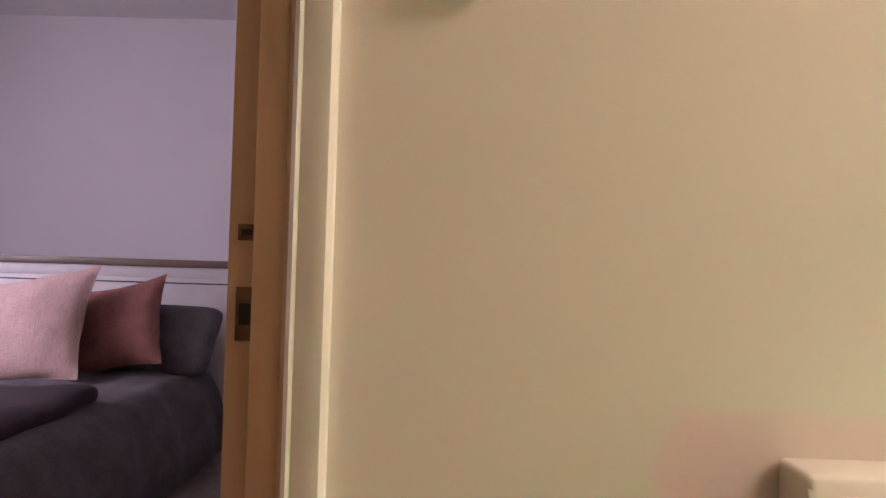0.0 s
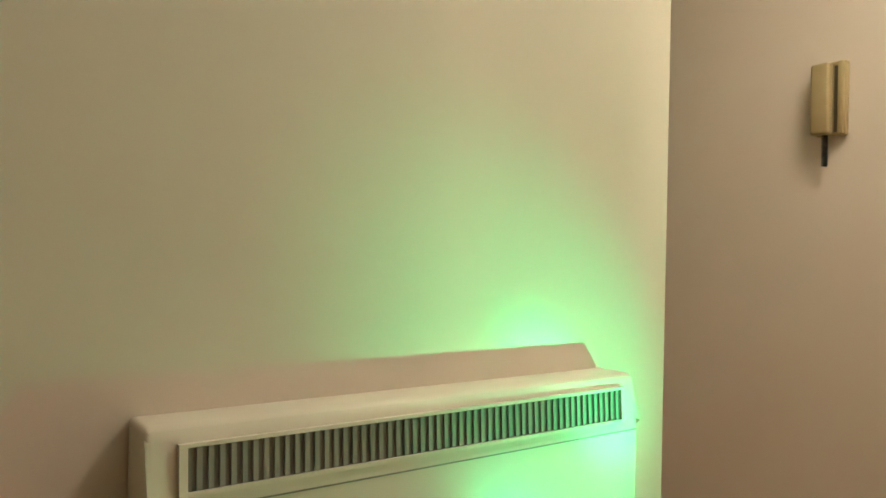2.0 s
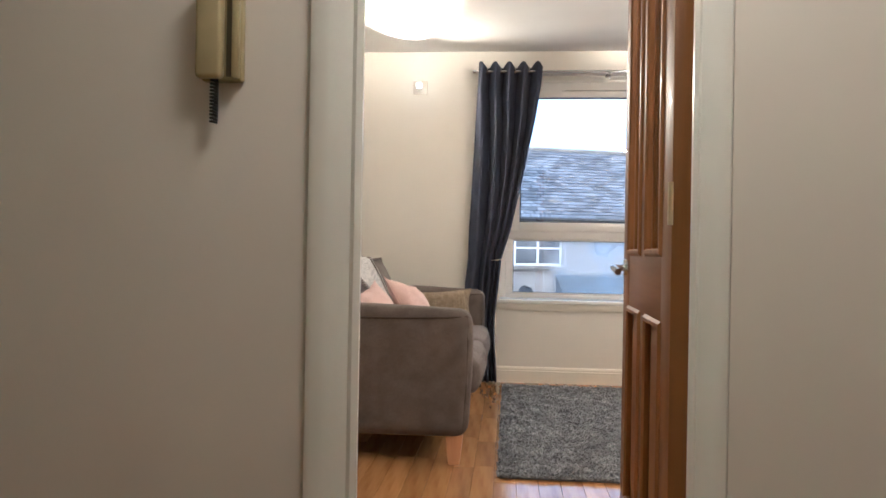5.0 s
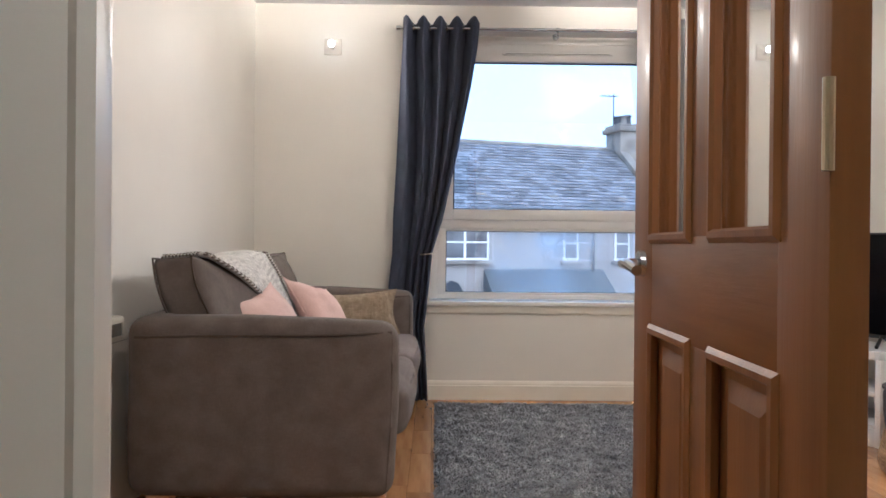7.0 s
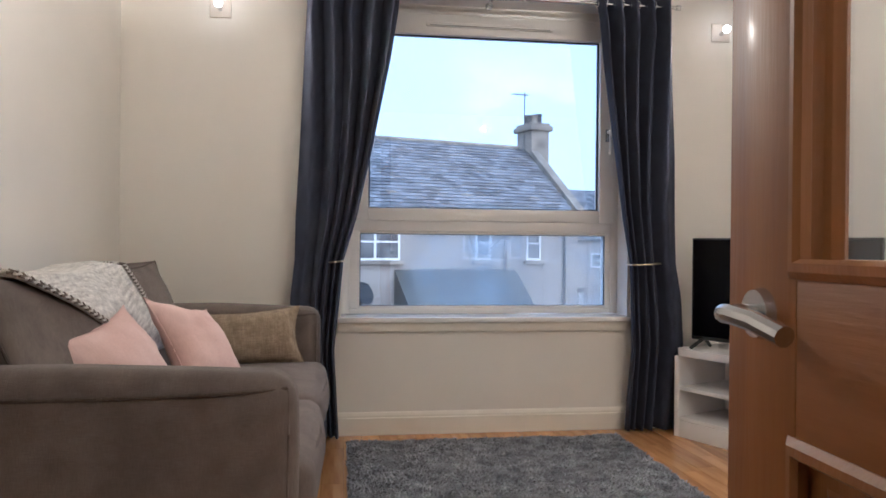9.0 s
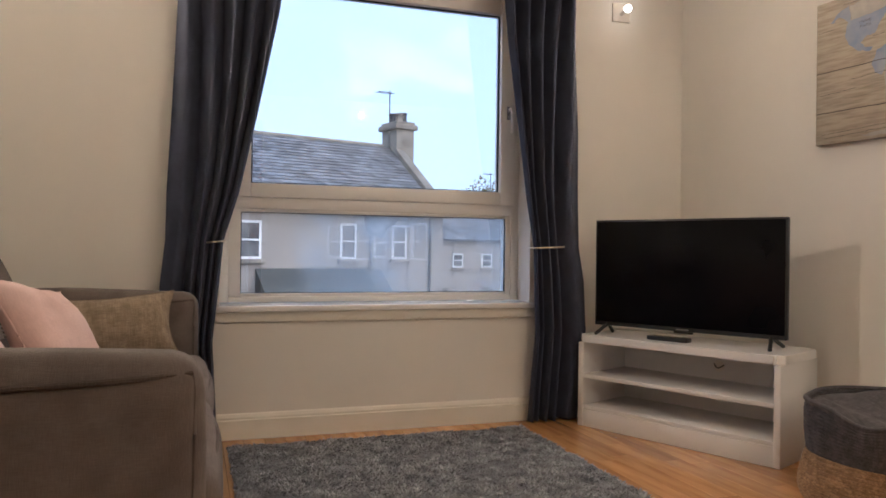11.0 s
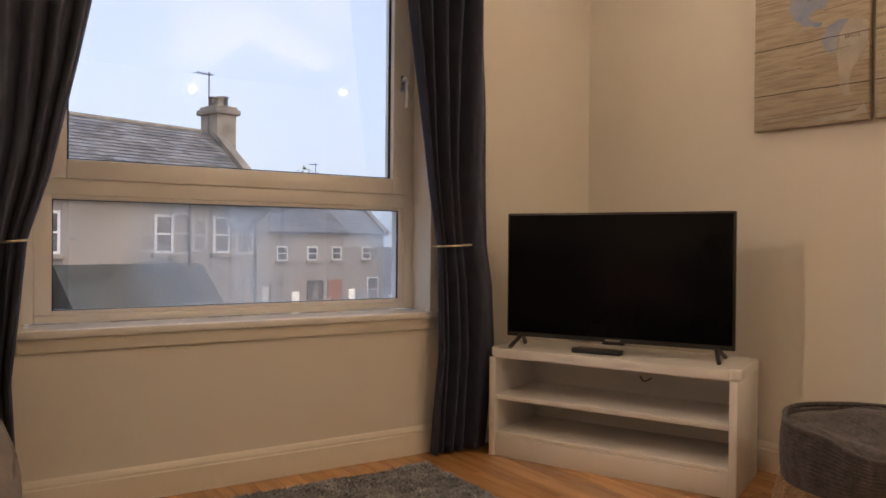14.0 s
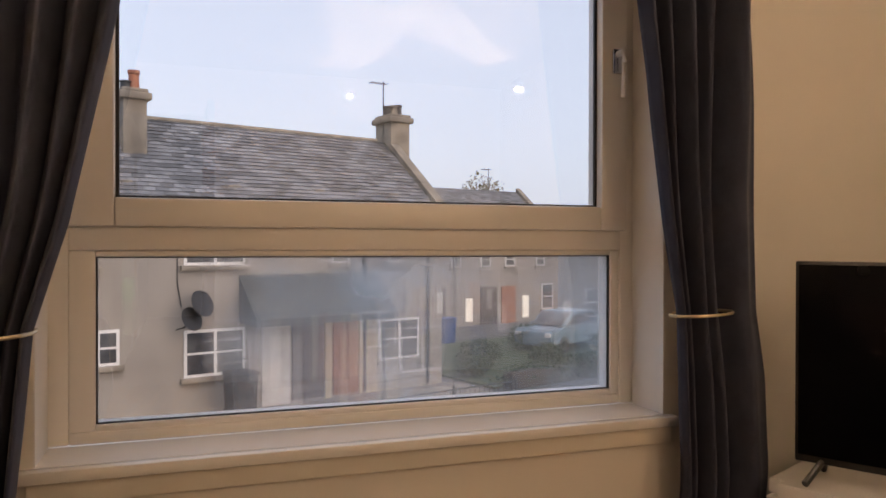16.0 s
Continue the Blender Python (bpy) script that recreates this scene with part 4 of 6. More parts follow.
def throw_blanket():
    root = thing("throw_blanket", "cream and grey knitted throw over the sofa back", "blanket", pose(0, 0, 0))
    n, k = 44, 26
    half, tall, thick, lean_back = 0.3845, 0.485, 0.135, radians(-19)
    def over(y, run):
        """A place on the back cushions: run is the way along the cloth from their front top edge, down the front if positive."""
        u = (y + 1.6495) / half if y < -1.255 else (y + 0.8605) / half
        dip = 0.026 * max(0.0, 1 - u * u)
        if run > 0.0:
            z = tall / 2 - 0.018 - dip - run
            w = max(-1.0, min(1.0, z / (tall / 2)))
            x = thick / 2 + 0.050 * (max(0.30, 1 - u * u) * max(0.0, 1 - w * w)) ** 0.6 + 0.010
        elif run > -thick:
            x, z = thick / 2 + run, tall / 2 - dip - 0.018 * (1 + 2 * run / thick) + 0.012
        else:
            x, z = -thick / 2 - 0.012, tall / 2 - dip + 0.018 + (run + thick)
        return x * math.cos(lean_back) + z * math.sin(lean_back) - 0.778, y, z * math.cos(lean_back) - x * math.sin(lean_back) + 0.658
    bm = bm_new()
    grid = []
    for i in range(n + 1):
        run = -0.20 + 0.52 * i / n
        down = max(0.0, run)
        ya, yb = -1.93 + 2.35 * down, -1.08 + 0.25 * down
        row = []
        for j in range(k + 1):
            v = j / k
            x, y, z = over(ya + (yb - ya) * v, run)
            wav = 0.003 * math.sin(v * 9 + run * 20) + 0.005 * noise.noise(Vector((run * 9, v * 4, 2)))
            row.append(bm.verts.new((x + abs(wav), y, z + wav + 0.003)))
        grid.append(row)
    for i in range(n):
        for j in range(k):
            bm.faces.new((grid[i][j], grid[i + 1][j], grid[i + 1][j + 1], grid[i][j + 1]))
    edges = [[(grid[i][j].co.x + 0.005, grid[i][j].co.y, grid[i][j].co.z + 0.005) for i in range(n + 1)] for j in (0, k)]
    body = part("cloth", bm, M["throw"], root, smooth=60)
    mod = body.modifiers.new("thick", "SOLIDIFY")
    mod.thickness = 0.008
    # plaited edge: short slanting stitches, dark and cream in turn
    for pts in edges:
        fine = [Vector(a).lerp(Vector(b), f) for a, b in zip(pts, pts[1:]) for f in (0.0, 0.5)]
        for tone, start in ((M["throw"], 0), (M["plait"], 1)):
            bm = bm_new()
            for q in range(start, len(fine) - 1, 2):
                a, b = fine[q], fine[q + 1]
                side = Vector((0.0, 0.008, 0.003))
                for sg in (-1, 1):
                    rod(bm, a + side * sg, b * 1.2 - a * 0.2, 0.0040, 0.0036, 6)
            part("plaited_edge", bm, tone, root, "dark and cream plaited edge")


throw_blanket()


# ---- rug ----
def rug():
    x0, x1, y0, y1 = 0.035, 1.400, -2.32, -0.19
    root = thing("rug", "charcoal grey shaggy pile rug on the oak floor", "rug", pose((x0 + x1) / 2, (y0 + y1) / 2, 0))
    hx, hy = (x1 - x0) / 2, (y1 - y0) / 2
    part("backing", box(bm_new(), -hx + 0.01, hx - 0.01, -hy + 0.01, hy - 0.01, 0.001, 0.014, 0.004), M["rug"], root)
    rng = np.random.default_rng(5)
    n = 125000
    px, py = rng.uniform(-hx, hx, n), rng.uniform(-hy, hy, n)
    ang = rng.uniform(0, 2 * np.pi, n)
    wide, high = rng.uniform(0.0022, 0.0042, n), rng.uniform(0.016, 0.025, n)
    clump = np.array([noise.noise(Vector((a * 9, b * 9, 0))) for a, b in zip(px, py)])
    way = clump * 3 + rng.normal(0, 1.3, n)
    lx, ly = 0.010 * np.cos(way), 0.010 * np.sin(way)
    verts, faces = [], []
    for i in range(n):
        c, s = math.cos(ang[i]) * wide[i], math.sin(ang[i]) * wide[i]
        x, y = float(px[i]), float(py[i])
        q = len(verts)
        h = float(high[i]) * (1 + 0.35 * float(clump[i]))
        verts += [(x - c, y - s, 0.010), (x + c, y + s, 0.010), (x + c * 0.9 + lx[i] * 0.5, y + s * 0.9 + ly[i] * 0.5, h * 0.75), (x - c * 0.9 + lx[i] * 0.5, y - s * 0.9 + ly[i] * 0.5, h * 0.75), (x + lx[i] * 1.3, y + ly[i] * 1.3, h)]
        faces += [(q, q + 1, q + 2, q + 3), (q + 3, q + 2, q + 4)]
    mesh = bpy.data.meshes.new("shag")
    mesh.from_pydata(verts, [], faces)
    mesh.materials.append(M["pile"])
    pile = new("shag", mesh)
    pile.parent = root
    tagged(pile, kind="stuff")


M["pile"] = fabric("grey_pile", (0.36, 0.365, 0.39), (0.20, 0.205, 0.222), threads=90, slub=0.4, mottle=15)
pn, pl = M["pile"].node_tree.nodes, M["pile"].node_tree.links
pg, ph, pm = pn.new("ShaderNodeNewGeometry"), pn.new("ShaderNodeHueSaturation"), pn.new("ShaderNodeMapRange")
pm.inputs[3].default_value, pm.inputs[4].default_value = 0.72, 1.28
pl.new(pg.outputs["Random Per Island"], pm.inputs[0])
pl.new(pm.outputs[0], ph.inputs["Value"])
pl.new(pn["Principled BSDF"].inputs["Base Color"].links[0].from_socket, ph.inputs["Color"])
pl.new(ph.outputs[0], pn["Principled BSDF"].inputs["Base Color"])
rug()


# ---- curtains ----
def curtain(label, edges, tie_z, tie, folds, seed, gather, rod_z=2.237):
    """edges: rows of height, left x, right x, depth of the folds."""
    root = thing("curtain", label, "curtain", pose(0, 0, 0), "curtains at the window")
    rows = sorted(edges)
    zs = np.concatenate([np.linspace(0.012, 2.285, 76)])
    ez, el, er, ed = (np.array([r[i] for r in rows]) for i in range(4))
    n = 170
    bm = bm_new()
    grid = []
    for z in zs:
        l, r, d = np.interp(z, ez, el), np.interp(z, ez, er), np.interp(z, ez, ed)
        # rounding of the outline near the tie
        row = []
        for j in range(n + 1):
            u = j / n
            drift = 0.16 * noise.noise(Vector((seed, z * 0.9, u * 2)))
            top = max(0.0, min(1.0, (z - 1.2) / 0.9))
            bunch = 1 + 0.9 * (1 - top)
            w = u ** bunch if gather > 0 else 1 - (1 - u) ** bunch
            ph = 2 * math.pi * folds * (w + drift * 0.10 * (1 if z < 2.1 else 0))
            y = -0.078 - 1.3 * d * (math.sin(ph) * (0.8 + 0.2 * top) + (1 - top) * 0.35 * math.sin(ph * 0.47 + seed + z * 1.3)) - 0.006 * noise.noise(Vector((u * 9, z * 3, seed)))
            x = l + (r - l) * (u + 0.10 / (2 * math.pi * folds) * math.sin(2 * ph) * (0.6 + 0.4 * top))
            zz = z + (0.016 * math.sin(ph + 1.2) if z > 2.2 else 0.0)
            row.append(bm.verts.new((x, min(y, -0.02), zz)))
        grid.append(row)
    for a, b in zip(grid, grid[1:]):
        for j in range(n):
            bm.faces.new((a[j], a[j + 1], b[j + 1], b[j]))
    cloth = part("cloth", bm, M["curtain"], root, smooth=80)
    mod = cloth.modifiers.new("thick", "SOLIDIFY")
    mod.thickness = 0.0025
    # eyelets where the cloth crosses the rail
    l, r = np.interp(rod_z, ez, el), np.interp(rod_z, ez, er)
    for k in range(int(folds * 2)):
        u = k / (folds * 2) + 0.02
        x = l + (r - l) * u
        pts = [(x, -0.075 + 0.021 * math.cos(a), rod_z + 0.021 * math.sin(a)) for a in np.linspace(0, 2 * math.pi, 20, endpoint=False)]
        part("eyelet", tube(bm_new(), pts, 0.005, 6, closed=True), M["chrome"], root, "chrome eyelet ring")
    # tie band round the gathered cloth
    cx, w = (tie[0] + tie[1]) / 2, (tie[1] - tie[0]) / 2
    pts = [(cx + (w + 0.006) * math.cos(a), -0.085 + 0.062 * math.sin(a), tie_z + 0.004 * math.cos(a)) for a in np.linspace(0, 2 * math.pi, 36, endpoint=False)]
    part("tie_band", tube(bm_new(), pts, 0.0042, 6, closed=True), M["brass"], root, "thin pale metal tie band")


curtain("slate grey eyelet curtain tied back beside the sofa",
        [(0.012, -0.215, -0.005, 0.030), (0.45, -0.245, -0.03, 0.030), (0.70, -0.245, -0.005, 0.026), (0.89, -0.225, 0.012, 0.022), (1.1, -0.222, 0.075, 0.030), (1.45, -0.205, 0.150, 0.036), (1.9, -0.185, 0.238, 0.040), (2.15, -0.172, 0.276, 0.044), (2.285, -0.168, 0.285, 0.046)],
        0.885, (-0.05, 0.014), 4.5, 1.0, 1)
curtain("slate grey eyelet curtain tied back beside the television",
        [(0.012, 1.485, 1.755, 0.030), (0.45, 1.512, 1.80, 0.030), (0.70, 1.505, 1.785, 0.026), (0.88, 1.500, 1.752, 0.022), (1.1, 1.462, 1.745, 0.030), (1.45, 1.415, 1.738, 0.036), (1.9, 1.355, 1.722, 0.040), (2.15, 1.328, 1.712, 0.044), (2.285, 1.30, 1.706, 0.046)],
        0.88, (1.498, 1.66), 4.5, 6.0, -1)


def curtain_rail():
    root = thing("curtain_rail", "slim chrome curtain rail on brackets over the window", "curtain rail", pose(0, 0, 0))
    bm = rod(bm_new(), (-0.20, -0.075, 2.237), (1.76, -0.075, 2.237), 0.0085, seg=14)
    part("rail", bm, M["chrome"], root)
    for x in (-0.20, 1.76):
        bm = rod(bm_new(), (x - 0.012, -0.075, 2.237), (x + 0.012, -0.075, 2.237), 0.014, seg=16)
        part("finial", bm, M["chrome"], root)
    for x in (-0.15, 0.755, 1.70):
        bm = bm_new()
        rod(bm, (x, 0.0, 2.215), (x, -0.006, 2.215), 0.02, seg=16)
        rod(bm, (x, -0.004, 2.215), (x, -0.075, 2.219), 0.006)
        rod(bm, (x - 0.012, -0.075, 2.2375), (x + 0.012, -0.075, 2.2375), 0.0125, seg=14)
        part("bracket", bm, M["chrome"], root)


curtain_rail()


# ---- television corner ----
UNIT = Matrix.Translation((1.705, -0.170, 0)) @ Matrix.Rotation(math.atan2(-1.082 + 0.170, 2.117 - 1.705), 4, "Z")


def tv_unit():
    root = thing("tv_unit", "low white lacquered television unit with two open shelves", "tv unit", UNIT)
    L, D, H = 1.005, 0.385, 0.452
    mat = M["unit"]
    bm = box(bm_new(), 0, L, 0, D, H - 0.038, H)
    vert = [e for e in bm.edges if abs(e.verts[0].co.z - e.verts[1].co.z) > 0.02]
    bmesh.ops.bevel(bm, geom=vert, offset=0.035, segments=6, affect="EDGES")
    bmesh.ops.bevel(bm, geom=[e for e in bm.edges if e.calc_length() > 0.003], offset=0.003, segments=2, affect="EDGES")
    part("top", bm, mat, root)
    for x0, x1 in ((0.006, 0.034), (L - 0.034, L - 0.006)):
        part("side_panel", box(bm_new(), x0, x1, 0.004, D - 0.004, 0.0, H - 0.039, 0.002), mat, root)
    part("shelf", box(bm_new(), 0.034, L - 0.034, 0.012, D - 0.012, 0.238, 0.258, 0.002), mat, root)
    part("bottom_shelf", box(bm_new(), 0.034, L - 0.034, 0.012, D - 0.012, 0.085, 0.103, 0.002), mat, root)
    part("plinth", box(bm_new(), 0.034, L - 0.034, 0.008, 0.024, 0.0, 0.0845, 0.001), mat, root)
    part("back_panel", box(bm_new(), 0.034, L - 0.034, D - 0.012, D - 0.005, 0.0, H - 0.039), mat, root)
    bm = rod(bm_new(), (0.555, D - 0.0125, 0.325), (0.555, D - 0.0145, 0.325), 0.027, seg=24)
    part("cable_hole", bm, M["wall"], root, "beige wall seen through a round cable hole")
    bm = tube(bm_new(), [(0.533, D - 0.017, 0.334), (0.543, D - 0.022, 0.320), (0.555, D - 0.024, 0.314), (0.567, D - 0.022, 0.320), (0.583, D - 0.017, 0.332)], 0.003, 6)
    part("cable", bm, M["cord"], root, "black cable loop")
    bm = rod(bm_new(), (0.60, D - 0.0125, 0.205), (0.60, D - 0.0145, 0.205), 0.018, seg=20)
    part("cable_hole", bm, M["wall"], root, "beige wall seen through a round cable hole")


tv_unit()


def television():
    a = math.atan2(-0.967 + 0.176, 2.249 - 1.802)
    root = thing("television", "black flat screen television on two splayed feet, switched off", "television", Matrix.Translation((1.800, -0.178, 0.4525)) @ Matrix.Rotation(a, 4, "Z"))
    L, z0, z1 = 0.912, 0.046, 0.566
    part("cabinet", box(bm_new(), 0, L, 0.0, 0.028, z0, z1, 0.004), M["black"], root)
    part("rear_housing", box(bm_new(), 0.09, L - 0.09, 0.028, 0.072, z0 + 0.03, z0 + 0.33, 0.015), M["black"], root)
    part("screen", box(bm_new(), 0.009, L - 0.009, -0.0012, 0.004, z0 + 0.019, z1 - 0.009), M["screen"], root, "dark reflective screen")
    part("badge", box(bm_new(), L * 0.5 - 0.03, L * 0.5 + 0.03, -0.0014, 0.003, z0 + 0.005, z0 + 0.012), M["fin"], root, "small grey maker's mark")
    part("sensor", box(bm_new(), L * 0.5 - 0.045, L * 0.5 + 0.045, 0.004, 0.02, z0 - 0.010, z0 + 0.001, 0.002), M["black"], root)
    for x, s in ((0.065, -1), (L - 0.065, 1)):
        bm = bm_new()
        for dy in (-0.085, 0.085):
            pts = [(x, 0.014 + dy * 0.1, z0 + 0.006), (x + s * 0.010, 0.014 + dy * 0.55, 0.030), (x + s * 0.02, 0.014 + dy, 0.009)]
            tube(bm, pts, 0.009, 8)
        part("foot", bm, M["black"], root)


television()


def media_box():
    root = thing("media_box", "small black media box on the television unit", "media box", UNIT @ pose(0.345, 0.075, 0.4522, rz=2))
    part("case", box(bm_new(), 0, 0.20, 0, 0.052, 0, 0.020, 0.004), M["black"], root)
    part("keys", box(bm_new(), 0.02, 0.18, 0.012, 0.04, 0.0202, 0.022), M["phone_dark"], root)


media_box()


def storage_basket():
    root = thing("storage_basket", "grey and jute rope basket stuffed with a folded blanket", "basket", pose(2.215, -1.525, 0))
    def wob(a, z):
        up = max(0.0, min(1.0, (z - 0.10) / 0.20))
        corner = math.exp(-((((a - radians(150) + math.pi) % (2 * math.pi)) - math.pi) / 0.30) ** 2)
        return 0.035 * math.sin(2 * a + 0.6) + 0.02 * math.sin(3 * a + z * 9) + 0.07 * corner * up
    def rim(a):
        """How far the slack rim stands above or sags under its mean height."""
        d = lambda c, w: math.exp(-((((a - radians(c) + math.pi) % (2 * math.pi)) - math.pi) / w) ** 2)
        return 0.004 * d(140, 0.5) - 0.045 * d(203, 0.36) + 0.006 * d(250, 0.5)
    def coil(z0, z1, mat, name, label, swell, step=0.0135):
        turns = int((z1 - z0) / step)
        pts = []
        for a in np.linspace(0, 2 * math.pi * turns, 64 * turns):
            z = z0 + step * a / (2 * math.pi)
            rad = (0.285 + swell(z)) * (1 + wob(a % (2 * math.pi), z)) + 0.002 * noise.noise(Vector((a * 0.8, z * 40, 1)))
            pts.append((rad * math.cos(a), rad * math.sin(a), z + 0.006 + rim(a % (2 * math.pi)) * max(0.0, (z - 0.15) / 0.195) ** 1.6))
        bm = tube(bm_new(), pts, step * 0.56, 6)
        part(name, bm, mat, root, label, smooth=60)
    coil(0.002, 0.165, M["jute"], "jute_band", "natural jute rope band", lambda z: 0.030 * math.cos(min(1, max(0, z - 0.03) / 0.14) * math.pi / 2) - 0.012 * max(0, 0.03 - z) / 0.03)
    coil(0.165, 0.345, M["rope"], "rope_band", "slate grey rope band", lambda z: 0.006 * math.sin((z - 0.165) / 0.18 * math.pi))
    bm = bm_new()
    rings = []
    for i in range(26):
        f = i / 25
        ring = []
        for k in range(72):
            a = 2 * math.pi * k / 72
            r = 0.292 * math.sqrt(1 - f) if f < 1 else 0.0
            r *= 1 + 0.035 * math.sin(2 * a + 0.6)
            x, y = r * math.cos(a), r * math.sin(a)
            z = 0.330 + 0.016 * (1 - (1 - f) ** 3) + 0.030 * noise.noise(Vector((x * 6, y * 6, 3))) * min(1, f * 4) + 0.016 * math.sin(x * 24 + y * 14 + 2 * noise.noise(Vector((x * 5, y * 5, 8)))) * min(1, f * 3)
            z += rim(a) * (1 - f) ** 1.3 - 0.045 * math.exp(-((x + 0.15) ** 2 + (y + 0.07) ** 2) / 0.014) * min(1, f * 3)
            ring.append(bm.verts.new((x, y, z)))
        rings.append(ring)
    for ra, rb in zip(rings, rings[1:-1]):
        for k in range(72):
            bm.faces.new((ra[k], ra[(k + 1) % 72], rb[(k + 1) % 72], rb[k]))
    bm.faces.new(rings[-2])
    bmesh.ops.delete(bm, geom=[v for v in bm.verts if not v.link_faces], context="VERTS")
    lip = [((0.290 + 0.004 * math.sin(5 * a)) * (1 + wob(a, 0.34)) * math.cos(a), (0.290 + 0.004 * math.sin(5 * a)) * (1 + wob(a, 0.34)) * math.sin(a), 0.350 + rim(a)) for a in np.linspace(0, 2 * math.pi, 96, endpoint=False)]
    part("rim", tube(bm_new(), lip, 0.0085, 7, closed=True), M["rope"], root, "slack slate grey rope rim", smooth=60)
    part("folded_blanket", bm, M["rope"], root, "grey ribbed blanket stuffed inside", smooth=60)


storage_basket()


# ---- wall canvases ----
def canvas_picture(y_left, lands, words, label):
    """A deep canvas on the right wall. Local: x along the wall away from the window, z up, -y out of it."""
    w, h = 0.425, 0.62
    m = Matrix.Translation((right_wall(y_left) - 0.004, y_left, 1.34)) @ Matrix.Rotation(math.atan2(-1, LEAN), 4, "Z")
    root = thing("map_canvas", label, "picture", m, "world map canvases")
    part("canvas", box(bm_new(), 0, w, -0.032, 0, 0, h, 0.003), M["canvas"], root)
    for z in (0.136, 0.315):
        bm = bm_new()
        pts = [(w * k / 12, -0.0325, z + 0.004 * noise.noise(Vector((k * 0.7, z * 20, 0)))) for k in range(13)]
        tube(bm, pts, 0.0019, 5)
        part("printed_joint", bm, M["ink"], root, "dark printed board joint")
    for x0, x1, z in ((0.03, 0.20, 0.490), (0.30, 0.62, 0.585), (0.05, 0.45, 0.215), (0.40, 0.85, 0.262), (0.06, 0.98, 0.042), (0.10, 0.90, 0.026), (0.62, 0.98, 0.420)):
        pts = [(w * (x0 + (x1 - x0) * k / 8), -0.0325, z + 0.018 * k / 8 * (x1 - x0) + 0.003 * noise.noise(Vector((k * 0.9, z * 30, 4)))) for k in range(9)]
        part("printed_crack", tube(bm_new(), pts, 0.0009, 5), M["ink"], root, "thin printed crack in the boards")
    for outline, mt in lands:
        coast = []
        for (xa, za), (xb, zb) in zip(outline, outline[1:] + outline[:1]):
            for f in (0.0, 0.25, 0.5, 0.75):
                x, z = xa + (xb - xa) * f, za + (zb - za) * f
                coast.append((x + 0.018 * noise.noise(Vector((x * 19, z * 19, 1))), z + 0.012 * noise.noise(Vector((x * 19, z * 19, 7)))))
        bm = prism(bm_new(), [(x * w, z * h) for x, z in coast], "y", -0.0331, -0.0322)
        part("printed_land", bm, M[mt], root, "faded printed land")
    for text, x, z, size in words:
        cu = bpy.data.curves.new("printed_word", "FONT")
        cu.body, cu.size, cu.align_x = text, size, "CENTER"
        ob = new("printed_word", cu)
        ob.parent = root
        ob.matrix_basis = pose(x * w, -0.0336, z * h, rx=90)
        cu.materials.append(M["ink"])


AMERICAS = [
    ([(0.16, 0.84), (0.24, 0.895), (0.36, 0.925), (0.38, 0.87), (0.39, 0.80), (0.34, 0.835), (0.26, 0.865), (0.19, 0.835)], "map_blue"),
    ([(0.37, 0.925), (0.52, 0.945), (0.66, 0.965), (0.80, 0.99), (0.98, 0.985), (0.94, 0.93), (0.86, 0.90), (0.80, 0.865), (0.62, 0.835), (0.40, 0.825), (0.385, 0.87)], "map_grey"),
    ([(0.36, 0.825), (0.60, 0.835), (0.80, 0.855), (0.74, 0.80), (0.68, 0.745), (0.64, 0.70), (0.56, 0.69), (0.49, 0.66), (0.54, 0.62), (0.62, 0.605), (0.58, 0.585), (0.46, 0.61), (0.38, 0.655), (0.33, 0.72), (0.33, 0.78)], "map_blue"),
    ([(0.66, 0.575), (0.74, 0.605), (0.84, 0.60), (0.80, 0.555), (0.75, 0.52), (0.74, 0.44), (0.70, 0.41), (0.64, 0.43), (0.62, 0.49), (0.64, 0.545)], "map_blue"),
    ([(0.84, 0.60), (0.99, 0.57), (0.99, 0.44), (0.94, 0.37), (0.88, 0.31), (0.85, 0.24), (0.84, 0.18), (0.88, 0.145), (0.81, 0.155), (0.77, 0.20), (0.755, 0.30), (0.745, 0.44), (0.76, 0.52), (0.80, 0.555)], "map_grey"),
    ([(0.50, 0.035), (0.72, 0.045), (0.90, 0.06), (0.97, 0.105), (0.985, 0.04), (0.80, 0.015), (0.62, 0.018)], "map_grey"),
]
AFRICA = [
    ([(0.38, 0.90), (0.45, 0.955), (0.60, 0.99), (0.80, 0.985), (0.78, 0.93), (0.62, 0.91), (0.50, 0.88)], "map_blue"),
    ([(0.28, 0.70), (0.34, 0.80), (0.46, 0.855), (0.66, 0.86), (0.82, 0.83), (0.86, 0.74), (0.97, 0.68), (0.90, 0.58), (0.70, 0.60), (0.56, 0.62), (0.44, 0.60), (0.32, 0.63)], "map_blue"),
    ([(0.60, 0.61), (0.72, 0.59), (0.90, 0.57), (0.86, 0.47), (0.82, 0.37), (0.72, 0.30), (0.66, 0.36), (0.64, 0.46)], "map_blue"),
    ([(0.02, 0.03), (0.30, 0.06), (0.55, 0.10), (0.80, 0.12), (0.99, 0.11), (0.99, 0.04), (0.60, 0.02)], "map_grey"),
]
canvas_picture(-0.868, AMERICAS, [("UNITED", 0.54, 0.785, 0.015), ("STATES", 0.54, 0.755, 0.015), ("BRAZIL", 0.87, 0.485, 0.017)], "weathered-board world map canvas of the Americas on the wall")
canvas_picture(-1.310, AFRICA, [], "weathered-board world map canvas of Africa on the wall")


